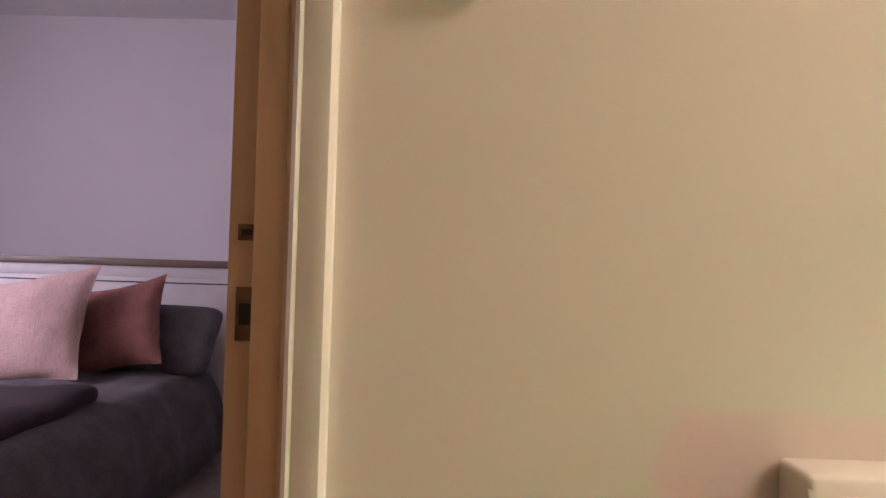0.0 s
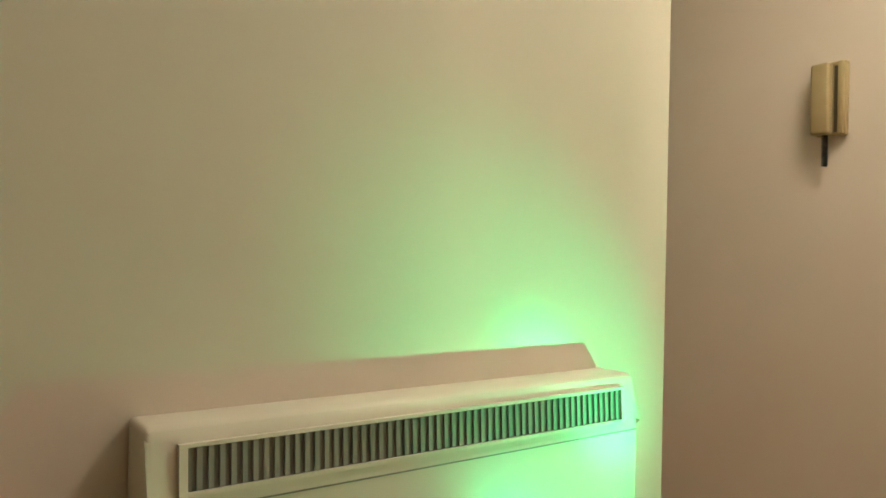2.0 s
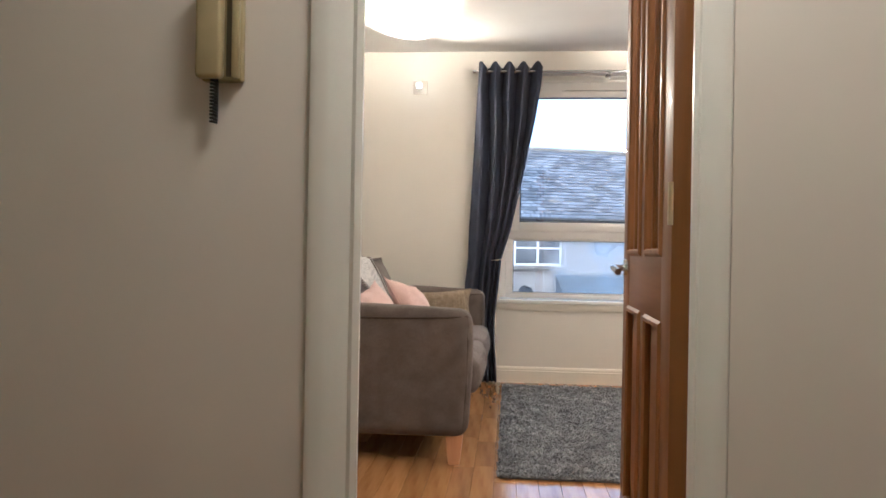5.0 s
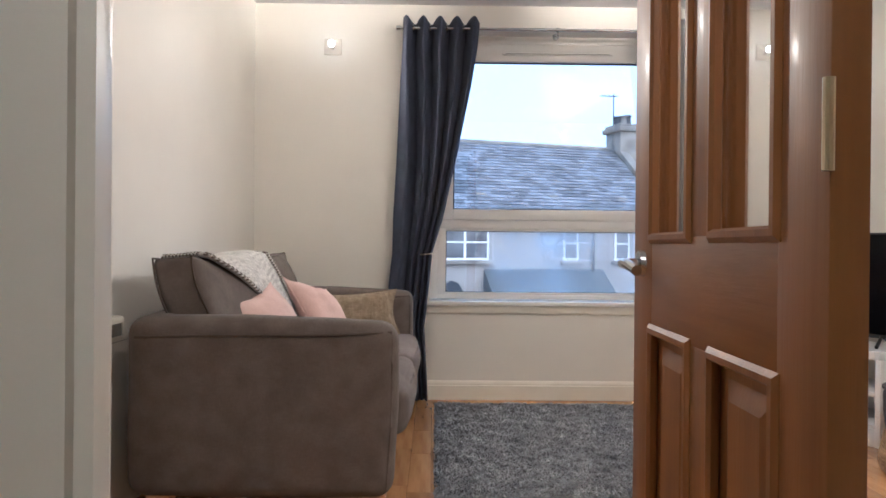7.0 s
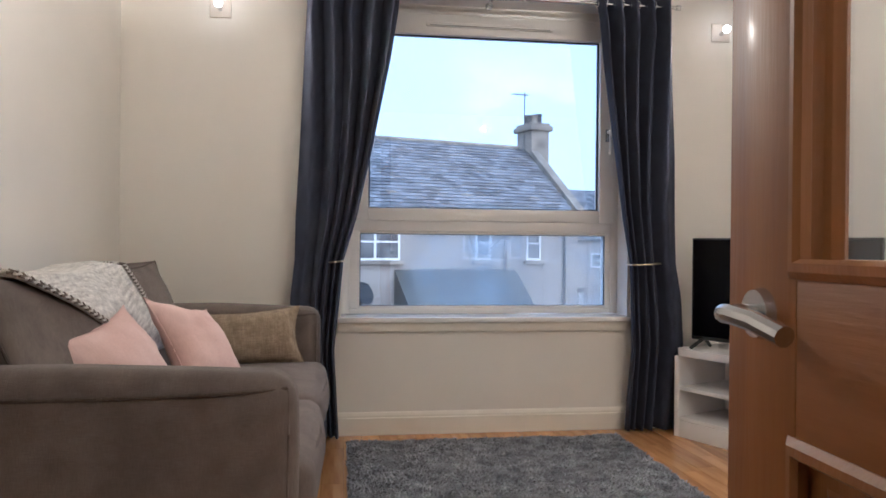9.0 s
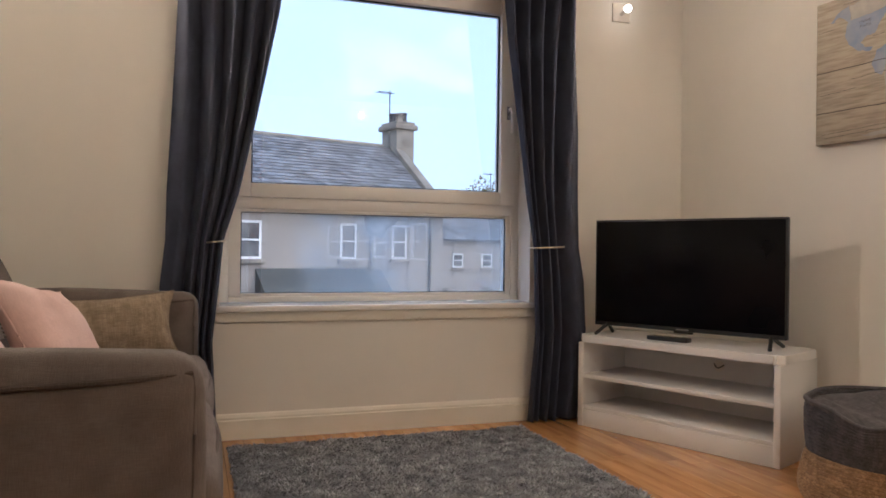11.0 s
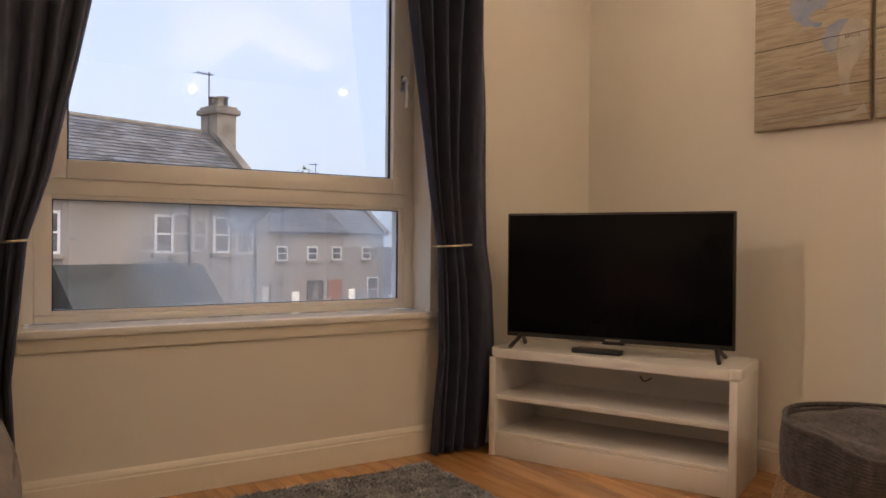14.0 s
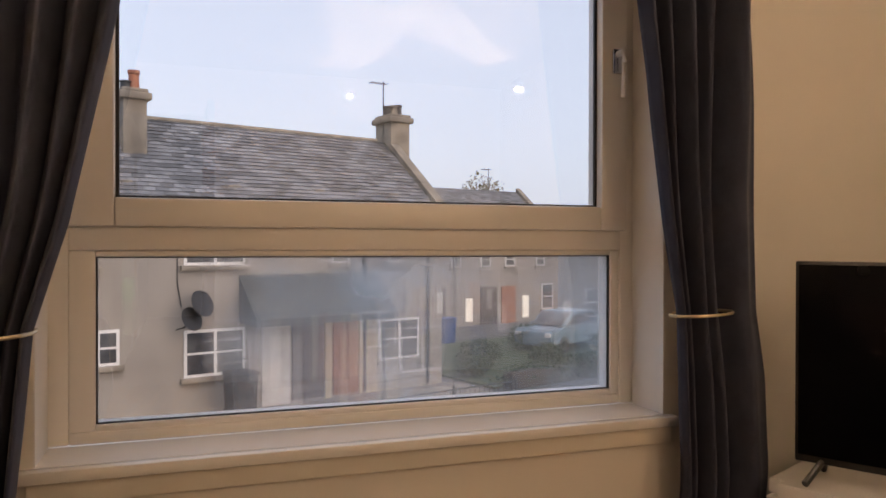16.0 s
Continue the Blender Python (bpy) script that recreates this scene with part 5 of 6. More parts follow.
# ---- uplighters ----
def uplighter(p, d):
    root = thing("wall_light", "square white and chrome wall light, lit", "wall light", Matrix.Translation(p) @ Matrix.Rotation(math.atan2(d[1], d[0]) + math.pi / 2, 4, "Z"), "wall lights")
    part("back_plate", box(bm_new(), -0.052, 0.052, -0.008, 0, -0.052, 0.046, 0.002), M["switch"], root)
    part("arm", rod(bm_new(), (0, -0.008, -0.012), (0, -0.062, -0.004), 0.010, seg=14), M["chrome"], root)
    bm = bm_new()
    bmesh.ops.create_uvsphere(bm, u_segments=20, v_segments=12, radius=0.020, matrix=Matrix.Translation((0, -0.072, 0.0)))
    part("bulb", bm, M["bulb"], root, "glowing frosted bulb")


for p, d, _ in UPLIGHTERS:
    uplighter(p, d)


# ---- bedroom seen through its doorway ----
def bed():
    root = thing("bed", "unmade-edged double bed with charcoal linen against a white headboard", "bed", pose(-1.9, -7.95, 0))
    part("mattress", soft_box(-0.95, 0.95, -0.72, 0.72, 0.14, 0.40, 0.05, 6, 0.01), M["bedding"], root)
    bm = bm_new()
    n, k = 60, 60
    g = []
    for i in range(n + 1):
        row = []
        for j in range(k + 1):
            x = -0.90 + 1.92 * i / n
            v = -1 + 2 * j / k
            side = max(0, abs(v) - 0.82) / 0.18
            y = v * 0.80 if side <= 0 else math.copysign(0.656 + 0.13 * math.sin(min(1, side * 1.2) * 1.57), v)
            z = 0.425 - 0.36 * side ** 1.5 + 0.022 * noise.noise(Vector((x * 4, v * 7, 1))) + 0.012 * math.sin(x * 16 + 3 * noise.noise(Vector((x * 2, v * 4, 7)))) * (0.35 + side)
            row.append(bm.verts.new((x, y + 0.02 * math.sin(x * 17) * side, z)))
        g.append(row)
    for i in range(n):
        for j in range(k):
            bm.faces.new((g[i][j], g[i + 1][j], g[i + 1][j + 1], g[i][j + 1]))
    q = part("quilt", bm, M["bedding"], root, "rumpled charcoal quilt", smooth=60)
    mod = q.modifiers.new("thick", "SOLIDIFY")
    mod.thickness = 0.02
    part("headboard", box(bm_new(), -1.06, -1.01, -1.2, 1.25, 0.1, 0.80, 0.004), M["headboard"], root, "white panelled headboard")
    part("headboard_groove", box(bm_new(), -1.0099, -1.0085, -1.2, 1.25, 0.775, 0.781), M["cord"], root, "dark groove")
    part("headboard_rail", box(bm_new(), -1.065, -0.998, -1.2, 1.25, 0.852, 0.885, 0.003), M["band"], root, "brown timber top rail")
    part("headboard_panel", box(bm_new(), -1.06, -1.01, -1.2, 1.25, 0.80, 0.852, 0.002), M["headboard"], root)


bed()
cushion("pillow", "charcoal pillow lying on the bed", M["bedding"], 0.60, 0.36, 0.17, lean(-2.70, -7.46, 0.545, 84, -34, 0), 7, piping=False, blunt=0.16)
cushion("cushion", "dusky rose cushion propped on the bed", M["rose"], 0.42, 0.40, 0.15, lean(-2.58, -7.57, 0.605, 80, -26, -14), 8, pinch=0.2)
cushion("cushion", "large blush pink cushion propped on the bed", M["blush"], 0.56, 0.50, 0.18, lean(-2.42, -7.86, 0.600, 78, -30, -12), 9, pinch=0.2)
tb = thing("bed_throw", "dark plum throw folded over the bed's foot", "blanket", pose(-1.55, -7.97, 0))
bt = part("cloth", soft_box(-0.42, 0.55, -0.79, 0.64, 0.41, 0.475, 0.03, 6, 0.012, 3, 0.02), M["plum"], tb)


# ---- outside ----
GZ = -2.75
OUT = Matrix.Translation((0.30, -1.70, 1.06)) @ Matrix.Scale(1.18, 4) @ Matrix.Translation((-0.30, 1.70, -1.06))
STREET = OUT @ Matrix.Translation((1.52, 15.77, 0)) @ Matrix.Rotation(radians(17.4), 4, "Z")
bm = bm_new()
box(bm, -400, 400, 0.6, 600, 1.06 + (GZ - 1.06) * 1.18 - 0.5, 1.06 + (GZ - 1.06) * 1.18)
structure("ground", bm, M["ground"], "wet dark ground of paths and yards")
bm = bm_new()
box(bm, -60, 90, -9.5, -3.6, GZ - 0.2, GZ + 0.01)
road = structure("road", bm, M["asphalt"], "wet grey asphalt street")
road.matrix_basis = STREET
bm = bm_new()
prism(bm, [(6.3, -1.4), (17.0, -1.4), (17.0, 6.5), (9.0, 6.5), (6.3, 3.0)], "z", GZ - 0.1, GZ + 0.06)
lawn = structure("lawn", bm, M["grass"], "damp green front lawn")
lawn.matrix_basis = STREET
bm = bm_new()
box(bm, -9.0, 6.0, -3.4, 0, GZ - 0.1, GZ + 0.03)
yard = structure("pavement", bm, M["stone"], "worn paving before the houses")
yard.matrix_basis = STREET


def sash_window(root, s0, s1, z0, z1, lights=1, y=0.0, sill=True, blind=False):
    """A white framed window set into a facade that faces -y."""
    w = part("window", box(bm_new(), s0, s1, y - 0.03, y + 0.05, z0, z1), M["paint"], root, "white painted sash window")
    t = 0.065
    n = lights
    for k in range(n):
        a = s0 + (s1 - s0) * k / n + (t if k == 0 else t * 0.55)
        b = s0 + (s1 - s0) * (k + 1) / n - (t if k == n - 1 else t * 0.55)
        mid = (z0 + z1) / 2
        for c, d in ((z0 + t, mid - 0.025), (mid + 0.025, z1 - t)):
            part("pane", box(bm_new(), a, b, y - 0.036, y - 0.0305, c, d), M["dark_pane"], w, "dark reflecting pane")
    if sill:
        part("sill", box(bm_new(), s0 - 0.08, s1 + 0.08, y - 0.12, y + 0.02, z0 - 0.11, z0 - 0.002, 0.01), M["stone"], w, "grey stone sill")
    return w


def slates(root, s0, s1, d0, z0, d1, z1, step, wide, name="slates"):
    """Courses of lapped slates up a slope from (d0, z0) to (d1, z1)."""
    rng = np.random.default_rng(11)
    run = math.hypot(d1 - d0, z1 - z0)
    ud, uz = (d1 - d0) / run, (z1 - z0) / run
    nd, nz = -uz, ud
    verts, faces = [], []
    rows = int(run / step)
    for r in range(rows + 1):
        off = (r % 2) * wide / 2
        cols = int((s1 - s0) / wide) + 1
        for c in range(cols):
            a, b = max(s0, s0 + c * wide - off + 0.018), min(s1, s0 + (c + 1) * wide - off)
            if b - a < 0.03:
                continue
            t0, t1 = r * step + rng.uniform(-0.008, 0.008), min(run, (r + 1.25) * step)
            up = 0.022 + rng.uniform(0, 0.012)
            q = len(verts)
            for s, t, h in ((a, t0, up), (b, t0, up + rng.uniform(-0.006, 0.006)), (b, t1, 0.004), (a, t1, 0.004), (a, t0, 0), (b, t0, 0)):
                verts.append((s, d0 + ud * t + nd * h, z0 + uz * t + nz * h))
            faces += [(q, q + 1, q + 2, q + 3), (q + 4, q + 5, q + 1, q)]
    mesh = bpy.data.meshes.new(name)
    mesh.from_pydata(verts, [], faces)
    mesh.materials.append(M["slates"])
    ob = new(name, mesh)
    ob.parent = root
    tagged(ob, kind="stuff")


M["slates"] = material("lapped_slates", (0.185, 0.19, 0.20), 0.6, second=(0.12, 0.126, 0.138), scale=1.2, spread=(0.3, 0.7), fine=0.4, fine_scale=14)
sn, sl = M["slates"].node_tree.nodes, M["slates"].node_tree.links
sg, sh, sm = sn.new("ShaderNodeNewGeometry"), sn.new("ShaderNodeHueSaturation"), sn.new("ShaderNodeMapRange")
sm.inputs[3].default_value, sm.inputs[4].default_value = 0.55, 1.5
sl.new(sg.outputs["Random Per Island"], sm.inputs[0])
sl.new(sm.outputs[0], sh.inputs["Value"])
sl.new(sn["Principled BSDF"].inputs["Base Color"].links[0].from_socket, sh.inputs["Color"])
sl.new(sh.outputs[0], sn["Principled BSDF"].inputs["Base Color"])


def chimney(root, s, d, z0, z1, w, t, pots):
    c = part("chimney", box(bm_new(), s - w / 2, s + w / 2, d - t / 2, d + t / 2, z0, z1, 0.02), M["stone"], root, "weathered stone chimney stack")
    bm = box(bm_new(), s - w / 2 - 0.1, s + w / 2 + 0.1, d - t / 2 - 0.1, d + t / 2 + 0.1, z1, z1 + 0.17, 0.04)
    box(bm, s - w / 2 - 0.03, s + w / 2 + 0.03, d - t / 2 - 0.03, d + t / 2 + 0.03, z1 + 0.165, z1 + 0.26, 0.03)
    part("cap", bm, M["stone"], c, "stone chimney cap")
    for px, py, h, mt in pots:
        bm = lathe(bm_new(), [(0.13, z1 + 0.24), (0.115, z1 + 0.24 + h * 0.8), (0.14, z1 + 0.24 + h * 0.85), (0.135, z1 + 0.24 + h)], 14, (s + px, d + py))
        part("pot", bm, M[mt], c, "clay chimney pot")
    return c


def aerial(root, s, d, z0, z1):
    bm = rod(bm_new(), (s, d, z0), (s, d, z1), 0.018)
    for k in range(6):
        x = s - 0.42 + k * 0.1
        rod(bm, (x, d - 0.16, z1 - 0.08), (x, d + 0.16, z1 - 0.08), 0.008, seg=6)
    rod(bm, (s - 0.45, d, z1 - 0.08), (s + 0.12, d, z1 - 0.08), 0.012, seg=6)
    part("aerial", bm, M["iron"], root, "thin roof aerial")


def house_near():
    root = thing("house", "two-storey grey harled house with slate roof and stone chimneys", "house", STREET)
    S0, S1, EZ, RD, RZ, DEPTH = -12.0, 5.62, 1.90, 2.8, 4.16, 5.6
    part("wall", box(bm_new(), S0, S1, 0, DEPTH, GZ, EZ), M["harl"], root, "grey harled wall")
    bm = bm_new()
    prism(bm, [(0.0, EZ), (DEPTH, EZ), (RD, RZ - 0.05)], "x", S1 - 0.3, S1 - 0.002)
    part("gable", bm, M["harl"], root, "grey harled gable")
    bm = bm_new()
    prism(bm, [(-0.18, EZ - 0.06), (-0.18, EZ + 0.0), (RD, RZ), (DEPTH + 0.18, EZ), (DEPTH + 0.18, EZ - 0.06), (RD, RZ - 0.10)], "x", S0, S1 - 0.12)
    roof = part("roof", bm, M["slate"], root, "blue grey slate roof")
    slates(roof, S0, S1 - 0.14, -0.2, EZ + 0.004, RD - 0.02, RZ + 0.004, 0.165, 0.27)
    part("ridge", rod(bm_new(), (S0, RD, RZ + 0.02), (S1 - 0.4, RD, RZ + 0.02), 0.07, seg=10), M["stone"], roof, "grey ridge tiles")
    bm = bm_new()
    for y0, z0, y1, z1 in ((-0.28, EZ - 0.12, RD, RZ + 0.06), (DEPTH + 0.28, EZ - 0.12, RD, RZ + 0.06)):
        prism(bm, [(y0, z0), (y0, z0 + 0.20), (y1, z1 + 0.20), (y1, z1)], "x", S1 - 0.16, S1 + 0.12)
    part("skew_coping", bm, M["stone"], roof, "stone coping along the gable")
    chimney(root, 5.80, RD, RZ - 0.5, 4.72, 0.66, 0.9, ((-0.2, 0.0, 0.30, "iron"), (0.03, 0.0, 0.34, "stone"), (0.22, 0.05, 0.38, "iron")))
    chimney(root, -2.02, 1.75, 3.0, 4.36, 0.52, 0.75, ((-0.12, 0.0, 0.22, "iron"), (0.06, 0.0, 0.48, "terracotta")))
    aerial(root, 5.47, RD, RZ, 6.0)
    # vents low on the slope
    for s in (-2.6, -0.2, 2.0, 4.2):
        part("roof_vent", box(bm_new(), s, s + 0.3, 0.42, 0.62, 2.33, 2.44, 0.02), M["stone"], roof, "small grey roof vent")
    part("gutter", rod(bm_new(), (S0, -0.24, EZ - 0.03), (S1 - 0.1, -0.24, EZ - 0.03), 0.055, seg=10), M["iron"], root, "dark gutter")
    for s in (3.15, 5.12):
        part("downpipe", rod(bm_new(), (s, -0.07, GZ + 0.1), (s, -0.07, EZ - 0.05), 0.04, seg=10), M["iron"], root, "dark downpipe")
    for s0, s1, n in ((-1.36, 0.02, 2), (2.23, 2.72, 1), (3.85, 4.34, 1), (-6.6, -5.2, 2), (-3.9, -3.1, 1), (-9.6, -8.2, 2)):
        sash_window(root, s0, s1, 0.60, 1.56, n)
    for s0, s1, z0, z1, n in ((-1.36, 0.02, -1.86, -0.82, 2), (3.60, 4.84, -1.92, -0.86, 2), (-3.12, -2.68, -1.44, -0.70, 1), (-6.6, -5.2, -1.86, -0.82, 2), (-9.6, -8.2, -1.86, -0.82, 2)):
        sash_window(root, s0, s1, z0, z1, n)
    # shared porch: felted lean-to roof over two doors
    bm = bm_new()
    prism(bm, [(0.0, 0.36), (-1.05, -0.58), (-1.05, -0.74), (0.0, -0.72)], "x", -0.12, 3.50)
    part("porch_roof", bm, M["felt"], root, "dark green felted porch roof")
    part("porch_panel", box(bm_new(), 0.42, 1.12, -0.06, 0.01, GZ + 0.05, -0.74), M["whitepaint"], root, "white painted wall panel")
    part("front_door", box(bm_new(), 1.18, 2.02, -0.06, 0.01, GZ + 0.1, -0.74, 0.01), M["darkdoor"], root, "dark brown front door")
    part("porch_panel", box(bm_new(), 2.04, 2.22, -0.07, 0.01, GZ + 0.05, -0.74), M["creampaint"], root, "cream painted wall panel")
    part("front_door", box(bm_new(), 2.27, 2.98, -0.06, 0.01, GZ + 0.1, -0.74, 0.01), M["reddoor"], root, "orange brown front door")
    part("porch_panel", box(bm_new(), 3.0, 3.52, -0.06, 0.01, GZ + 0.05, -0.74), M["creampaint"], root, "cream painted wall panel")
    for s, z, r in ((-1.15, -0.24, 0.30), (-1.38, -0.56, 0.27)):
        bm = lathe(bm_new(), [(r, 0.10), (r * 0.8, 0.05), (r * 0.4, 0.012), (0.02, 0.0), (0.02, -0.01), (r * 0.4, 0.002), (r * 0.8, 0.04), (r * 1.01, 0.095)], 24)
        dish = part("satellite_dish", bm, M["iron"], root, "dark satellite dish", m=Matrix.Translation((s, -0.42, z)) @ Matrix.Rotation(radians(64), 4, "X") @ Matrix.Rotation(radians(24), 4, "Y"))
        part("dish_arm", tube(bm_new(), [(0, -0.02, 0.0), (0, -0.1, -0.16), (0.02, -0.05, -0.42)], 0.02, 6), M["iron"], dish)
        part("feed_arm", tube(bm_new(), [(0, r * 0.9, 0.06), (0, r * 0.5, 0.30)], 0.012, 6), M["iron"], dish)
    part("cable", tube(bm_new(), [(-1.5, -0.02, 1.7), (-1.5, -0.02, 0.2), (-1.42, -0.04, -0.3)], 0.014, 5), M["iron"], root, "dark cable on the wall")


def house_far():
    root = thing("house", "farther two-storey beige house with a slate roof", "house", STREET @ pose(0, 11, 0))
    S0, S1, EZ, RD, RZ = 11.0, 21.2, 1.35, 3.0, 3.95
    part("wall", box(bm_new(), S0, S1, 0, 6, GZ - 0.6, EZ), M["harl"], root, "beige harled wall")
    bm = bm_new()
    prism(bm, [(-0.2, EZ - 0.05), (-0.2, EZ + 0.03), (RD, RZ), (6.2, EZ), (6.2, EZ - 0.05), (RD, RZ - 0.1)], "x", S0, S1)
    roof = part("roof", bm, M["slate"], root, "grey slate roof")
    slates(roof, S0, S1, -0.22, EZ + 0.02, RD, RZ + 0.01, 0.2, 0.33)
    bm = bm_new()
    prism(bm, [(-0.3, EZ - 0.1), (-0.3, EZ + 0.16), (RD, RZ + 0.22), (RD, RZ + 0.0)], "x", S1 - 0.25, S1 + 0.05)
    part("skew_coping", bm, M["stone"], roof, "stone coping along the gable")
    aerial(root, S1 - 2.2, RD, RZ, RZ + 1.2)
    for s in (12.2, 14.2, 16.0, 17.55, 19.6):
        sash_window(root, s, s + 0.62, 0.02, 0.70, 1)
    for s0, s1, mt, lab in ((16.0, 17.0, "darkdoor", "dark brown door"), (17.3, 18.2, "reddoor", "brown door"), (13.2, 13.9, "darkdoor", "dark brown door")):
        part("front_door", box(bm_new(), s0, s1, -0.06, 0.02, GZ - 0.5, -0.95), M[mt], root, lab)
    for s0, s1 in ((15.1, 15.5), (18.7, 19.1)):
        part("lit_window", box(bm_new(), s0, s1, -0.05, 0.02, GZ + 0.2, -1.45), M["lit"], root, "warmly lit narrow window")
    sash_window(root, 20.0, 20.8, -2.2, -0.9, 1)


def house_side():
    root = thing("house", "dark gabled house at the end of the street", "house", STREET @ pose(23.2, 4.5, 0, rz=-16))
    part("wall", box(bm_new(), 0, 7, 0, 6, GZ - 0.5, 1.6), M["harl"], root, "grey harled wall")
    bm = prism(bm_new(), [(-0.3, 1.55), (3.0, 4.0), (6.3, 1.55), (6.3, 1.45), (-0.3, 1.45)], "x", -0.3, 7.3)
    part("roof", bm, M["slate"], root, "dark slate roof")
    for z in (-1.7, 0.3):
        w = sash_window(root, 0.6, 1.5, z, z + 1.1, 1)
        part("side_window", box(bm_new(), -0.04, 0.02, 1.0, 1.9, z, z + 1.1), M["paint"], root, "white side window")


house_near()
house_far()
house_side()


def car(m):
    root = thing("car", "pale blue hatchback parked on the street", "car", m)
    bm = bm_new()
    prism(bm, [(-2.0, 0.32), (-2.05, 0.62), (-1.95, 0.86), (-1.1, 0.95), (1.75, 0.98), (2.0, 0.84), (2.05, 0.5), (1.98, 0.30)], "y", -0.82, 0.82)
    bmesh.ops.bevel(bm, geom=bm.edges[:], offset=0.06, segments=3, affect="EDGES")
    part("body", bm, M["carpaint"], root)
    bm = bm_new()
    prism(bm, [(-1.2, 0.93), (-0.45, 1.40), (0.9, 1.44), (1.72, 0.97)], "y", -0.70, 0.70)
    bmesh.ops.bevel(bm, geom=bm.edges[:], offset=0.05, segments=2, affect="EDGES")
    cab = part("cabin", bm, M["carpaint"], root)
    for s in (-1, 1):
        part("side_window", prism(bm_new(), [(-0.95, 0.99), (-0.40, 1.33), (0.85, 1.36), (1.35, 1.0)], "y", s * 0.695, s * 0.707), M["dark_pane"], cab, "dark side glass")
        for x in (-1.3, 1.3):
            w = part("wheel", rod(bm_new(), (x, s * 0.66, 0.31), (x, s * 0.84, 0.31), 0.31, seg=24), M["tyre"], root, "black tyre")
            part("rim", rod(bm_new(), (x, s * 0.842, 0.31), (x, s * 0.85, 0.31), 0.19, seg=18), M["chrome"], w, "silver wheel rim")
        part("headlight", box(bm_new(), -2.06, -1.9, s * 0.5, s * 0.74, 0.64, 0.78, 0.02), M["paint"], root, "clear headlight")
    part("windscreen", prism(bm_new(), [(-1.16, 0.975), (-0.50, 1.385), (-0.515, 1.395), (-1.18, 0.985)], "y", -0.6, 0.6), M["dark_pane"], cab, "dark windscreen")


car(OUT @ Matrix.Translation((13.4, 22.6, GZ + 0.0)) @ Matrix.Rotation(radians(30), 4, "Z"))


def leaves(name, parent, centre, radii, count, size, mat, seed):
    """A crown of many small leaf clumps with gaps."""
    rng = np.random.default_rng(seed)
    verts, faces = [], []
    for _ in range(count):
        d = rng.normal(size=3)
        d /= np.linalg.norm(d)
        r = rng.uniform(0.45, 1.0) ** 0.6
        p = np.array(centre) + d * r * np.array(radii) * (1 + 0.3 * noise.noise(Vector(d * 2.3)))
        a, b = rng.normal(size=3), rng.normal(size=3)
        a, b = a / np.linalg.norm(a) * size * rng.uniform(0.6, 1.3), b / np.linalg.norm(b) * size * rng.uniform(0.5, 1.0)
        q = len(verts)
        verts += [tuple(p - a), tuple(p + b * 0.6), tuple(p + a), tuple(p - b * 0.6)]
        faces.append((q, q + 1, q + 2, q + 3))
    mesh = bpy.data.meshes.new(name)
    mesh.from_pydata(verts, [], faces)
    mesh.materials.append(mat)
    ob = new(name, mesh)
    ob.parent = parent
    return ob


def tree(x, y, z, h, spread, seed, label, mat):
    root = thing("tree", label, "tree", OUT @ pose(x, y, z))
    rng = np.random.default_rng(seed)
    bm = rod(bm_new(), (0, 0, 0), (0.1, 0, h * 0.55), 0.17, 0.09, 10)
    for k in range(9):
        a = rng.uniform(0, 6.28)
        z0 = h * rng.uniform(0.3, 0.6)
        rod(bm, (0.05, 0, z0), (spread * 0.7 * math.cos(a), spread * 0.7 * math.sin(a), z0 + h * rng.uniform(0.2, 0.4)), 0.06, 0.015, 7)
    part("trunk", bm, M["bark"], root)
    leaves("crown", root, (0.05, 0, h * 0.72), (spread, spread, h * 0.32), 2600, 0.13, mat, seed)


tree(24.5, 31.0, GZ - 0.5, 5.2, 2.0, 3, "small autumn tree with yellowing leaves", M["leaf"])
tree(20.0, 47.0, GZ, 8.4, 2.2, 4, "bare-topped autumn tree behind the roofs", M["leaf"])


def hedge():
    root = thing("hedge", "low dark clipped hedge before the lawn", "hedge", STREET @ pose(11.6, -1.6, GZ))
    part("stems", box(bm_new(), -5.0, 5.2, -0.2, 0.2, 0.0, 0.45, 0.05), M["bark"], root)
    leaves("foliage", root, (0.1, 0, 0.36), (5.3, 0.42, 0.42), 6000, 0.07, M["hedge"], 8)


hedge()


def shrub(x, y, size, seed):
    root = thing("shrub", "low overgrown dark green shrub on the lawn", "shrub", STREET @ pose(x, y, GZ + 0.04), "shrubs on the lawn")
    bm = bm_new()
    for k in range(5):
        a = k * 1.26 + seed
        rod(bm, (0, 0, 0), (size * 0.5 * math.cos(a), size * 0.5 * math.sin(a), size * 0.8), 0.03, 0.012, 6)
    part("stems", bm, M["bark"], root)
    leaves("foliage", root, (0, 0, size * 0.55), (size, size * 0.8, size * 0.55), 1100, 0.075, M["hedge"], seed)


for sx, sy, size, seed in ((6.9, 0.2, 0.55, 21), (8.3, 1.6, 0.75, 22), (10.2, 0.6, 0.60, 23), (11.8, 3.2, 0.85, 24), (13.9, 1.4, 0.65, 25)):
    shrub(sx, sy, size, seed)


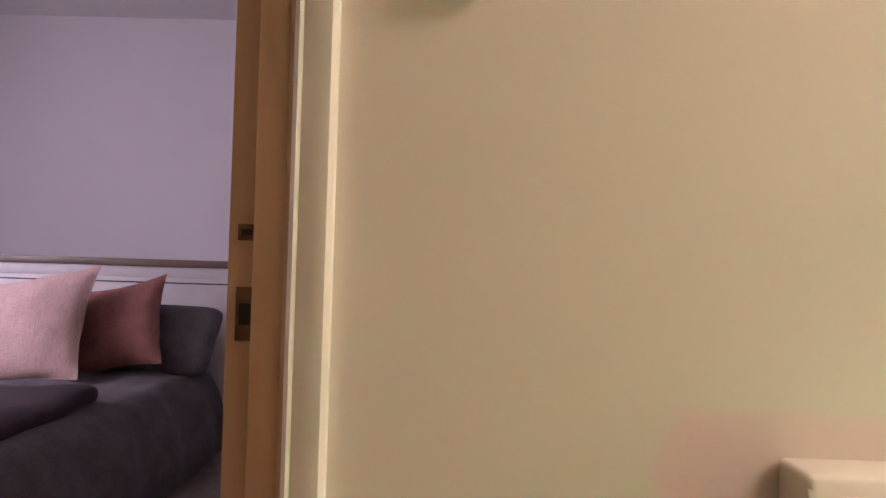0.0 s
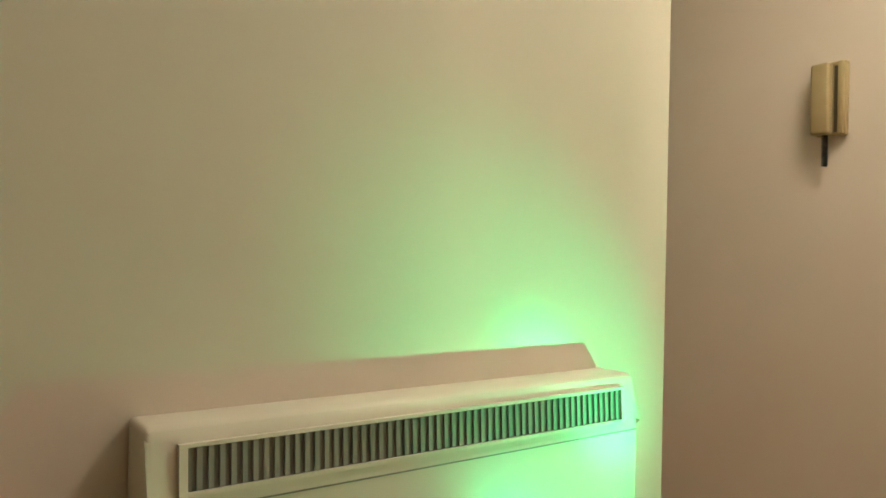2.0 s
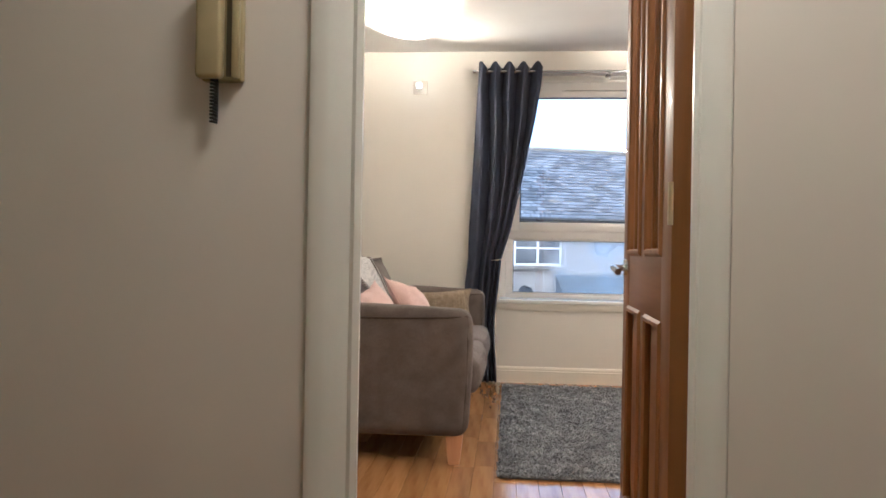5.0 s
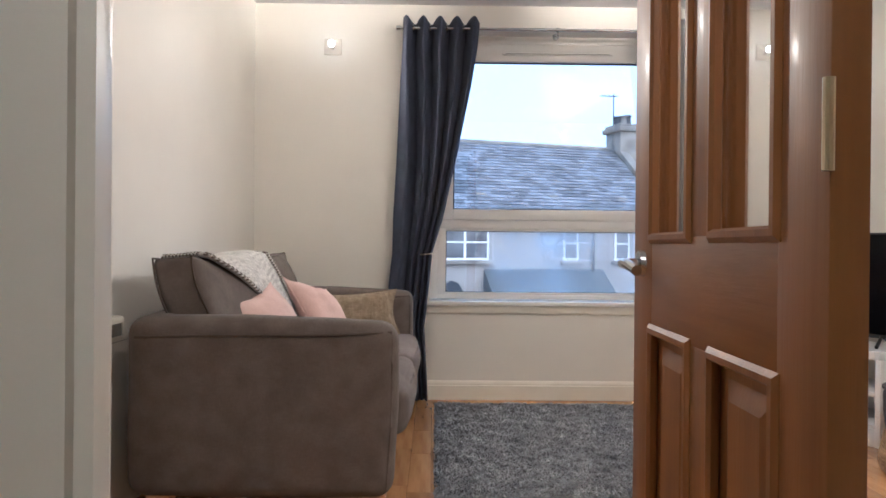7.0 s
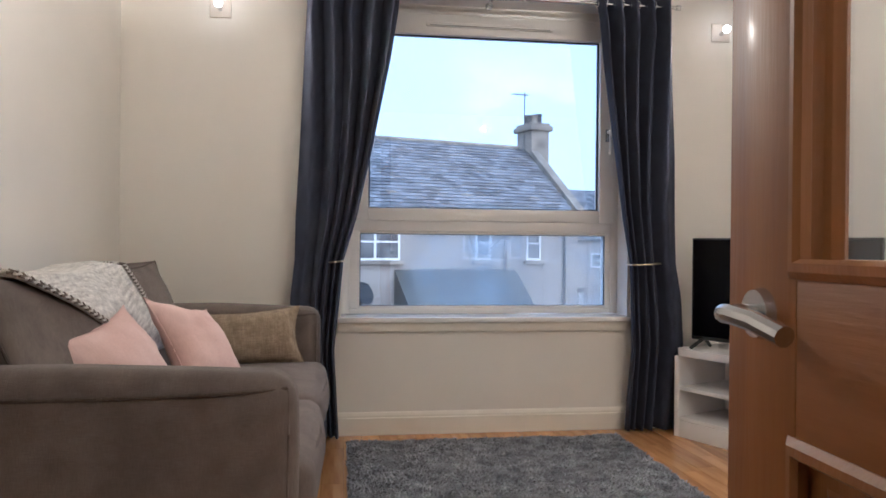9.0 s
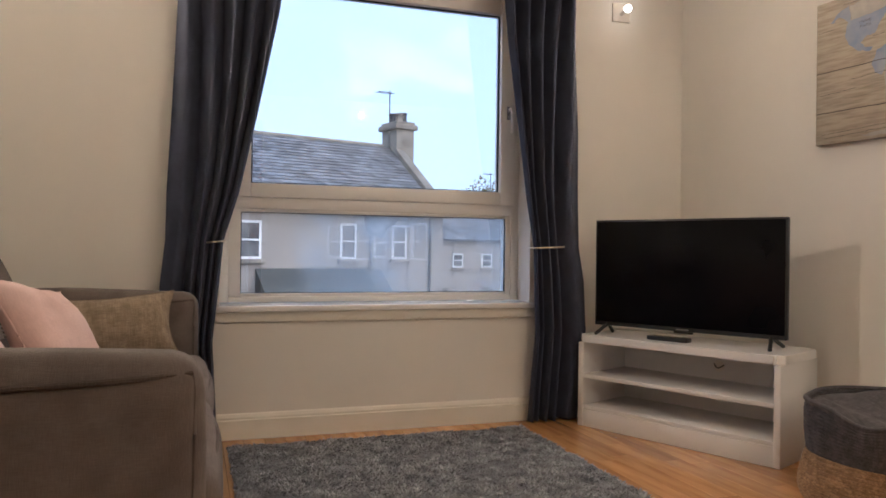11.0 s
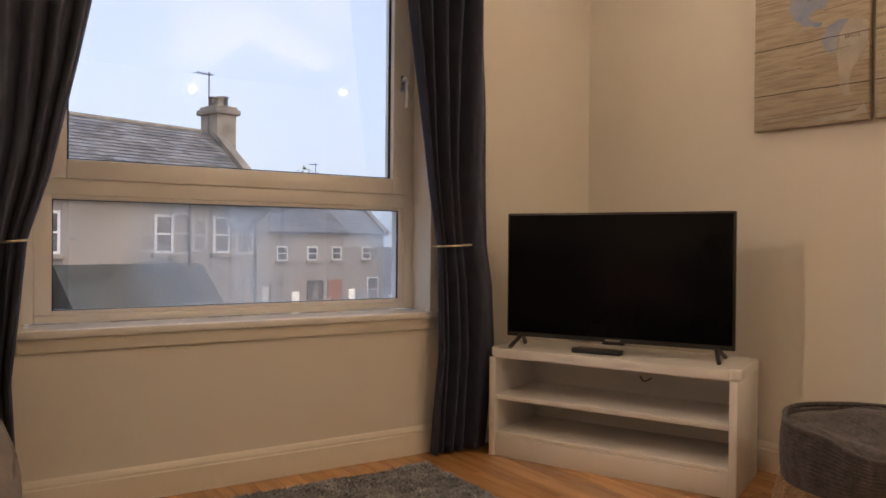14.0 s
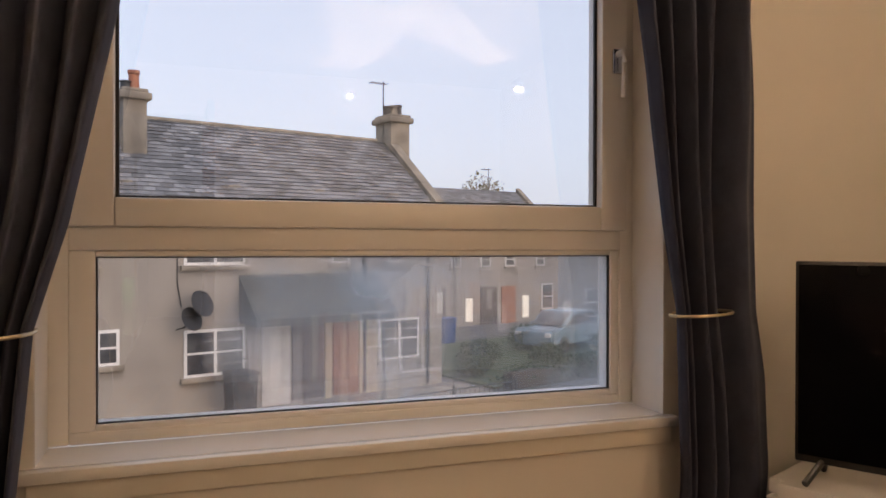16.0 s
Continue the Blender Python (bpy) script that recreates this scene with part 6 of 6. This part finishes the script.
def wheelie_bin(m, mat, label):
    root = thing("wheelie_bin", label, "bin", m)
    bm = prism(bm_new(), [(-0.24, 0.05), (0.24, 0.05), (0.29, 0.95), (-0.29, 0.95)], "y", -0.28, 0.28)
    part("body", bm, mat, root)
    part("lid", box(bm_new(), -0.31, 0.31, -0.34, 0.30, 0.952, 1.02, 0.02), mat, root)
    for s in (-1, 1):
        part("wheel", rod(bm_new(), (s * 0.2, 0.26, 0.1), (s * 0.26, 0.26, 0.1), 0.1, seg=14), M["tyre"], root)


wheelie_bin(STREET @ pose(-0.35, -0.7, GZ + 0.03), M["bin"], "dark wheelie bin by the harled wall")
wheelie_bin(STREET @ pose(10.6, 6.5, GZ), M["bluebin"], "blue wheelie bin beside the far house")


def fence():
    root = thing("fence", "thin dark iron railing before the houses", "fence", STREET @ pose(0, -2.6, GZ))
    for z in (0.12, 0.42):
        part("rail", box(bm_new(), 0.2, 6.0, -0.012, 0.012, z, z + 0.03), M["iron"], root)
    for k in range(40):
        x = 0.25 + k * 0.148
        part("baluster", rod(bm_new(), (x, 0, 0), (x, 0, 0.46), 0.008, seg=6), M["iron"], root)
    for x in (0.2, 2.1, 4.05, 6.0):
        part("post", box(bm_new(), x - 0.025, x + 0.025, -0.02, 0.02, 0, 0.52, 0.004), M["iron"], root)


fence()


# ---- oak strips of the floor ----
rng = random.Random(21)
plank_meshes = {}
cols = 42
for c in range(cols):
    x0 = -1.065 + c * 0.0905
    y = -3.96 - rng.uniform(0, 0.5)
    while y < -0.02:
        n = rng.choice((4, 5, 6, 7, 8))
        ln = n * 0.105
        y1 = min(y + ln, -0.017)
        if y1 - y > 0.06 and y1 > -3.95:
            a = max(y, -3.95)
            key = round(y1 - a, 3)
            if key not in plank_meshes:
                bm = box(bm_new(), 0, 0.0899, 0, key - 0.0008, -0.0115, 0.0)
                top = [e for e in bm.edges if all(v.co.z > -0.001 for v in e.verts)]
                bmesh.ops.bevel(bm, geom=top, offset=0.0009, segments=1, affect="EDGES")
                me = bpy.data.meshes.new("plank")
                bm.to_mesh(me)
                bm.free()
                me.materials.append(M["floor"])
                plank_meshes[key] = me
            if x0 < right_wall(a) - 0.0:
                p = new("plank", plank_meshes[key])
                p.parent = FLOOR
                p.location = (x0, a, 0)
        y = y1 if y1 > y else y + ln
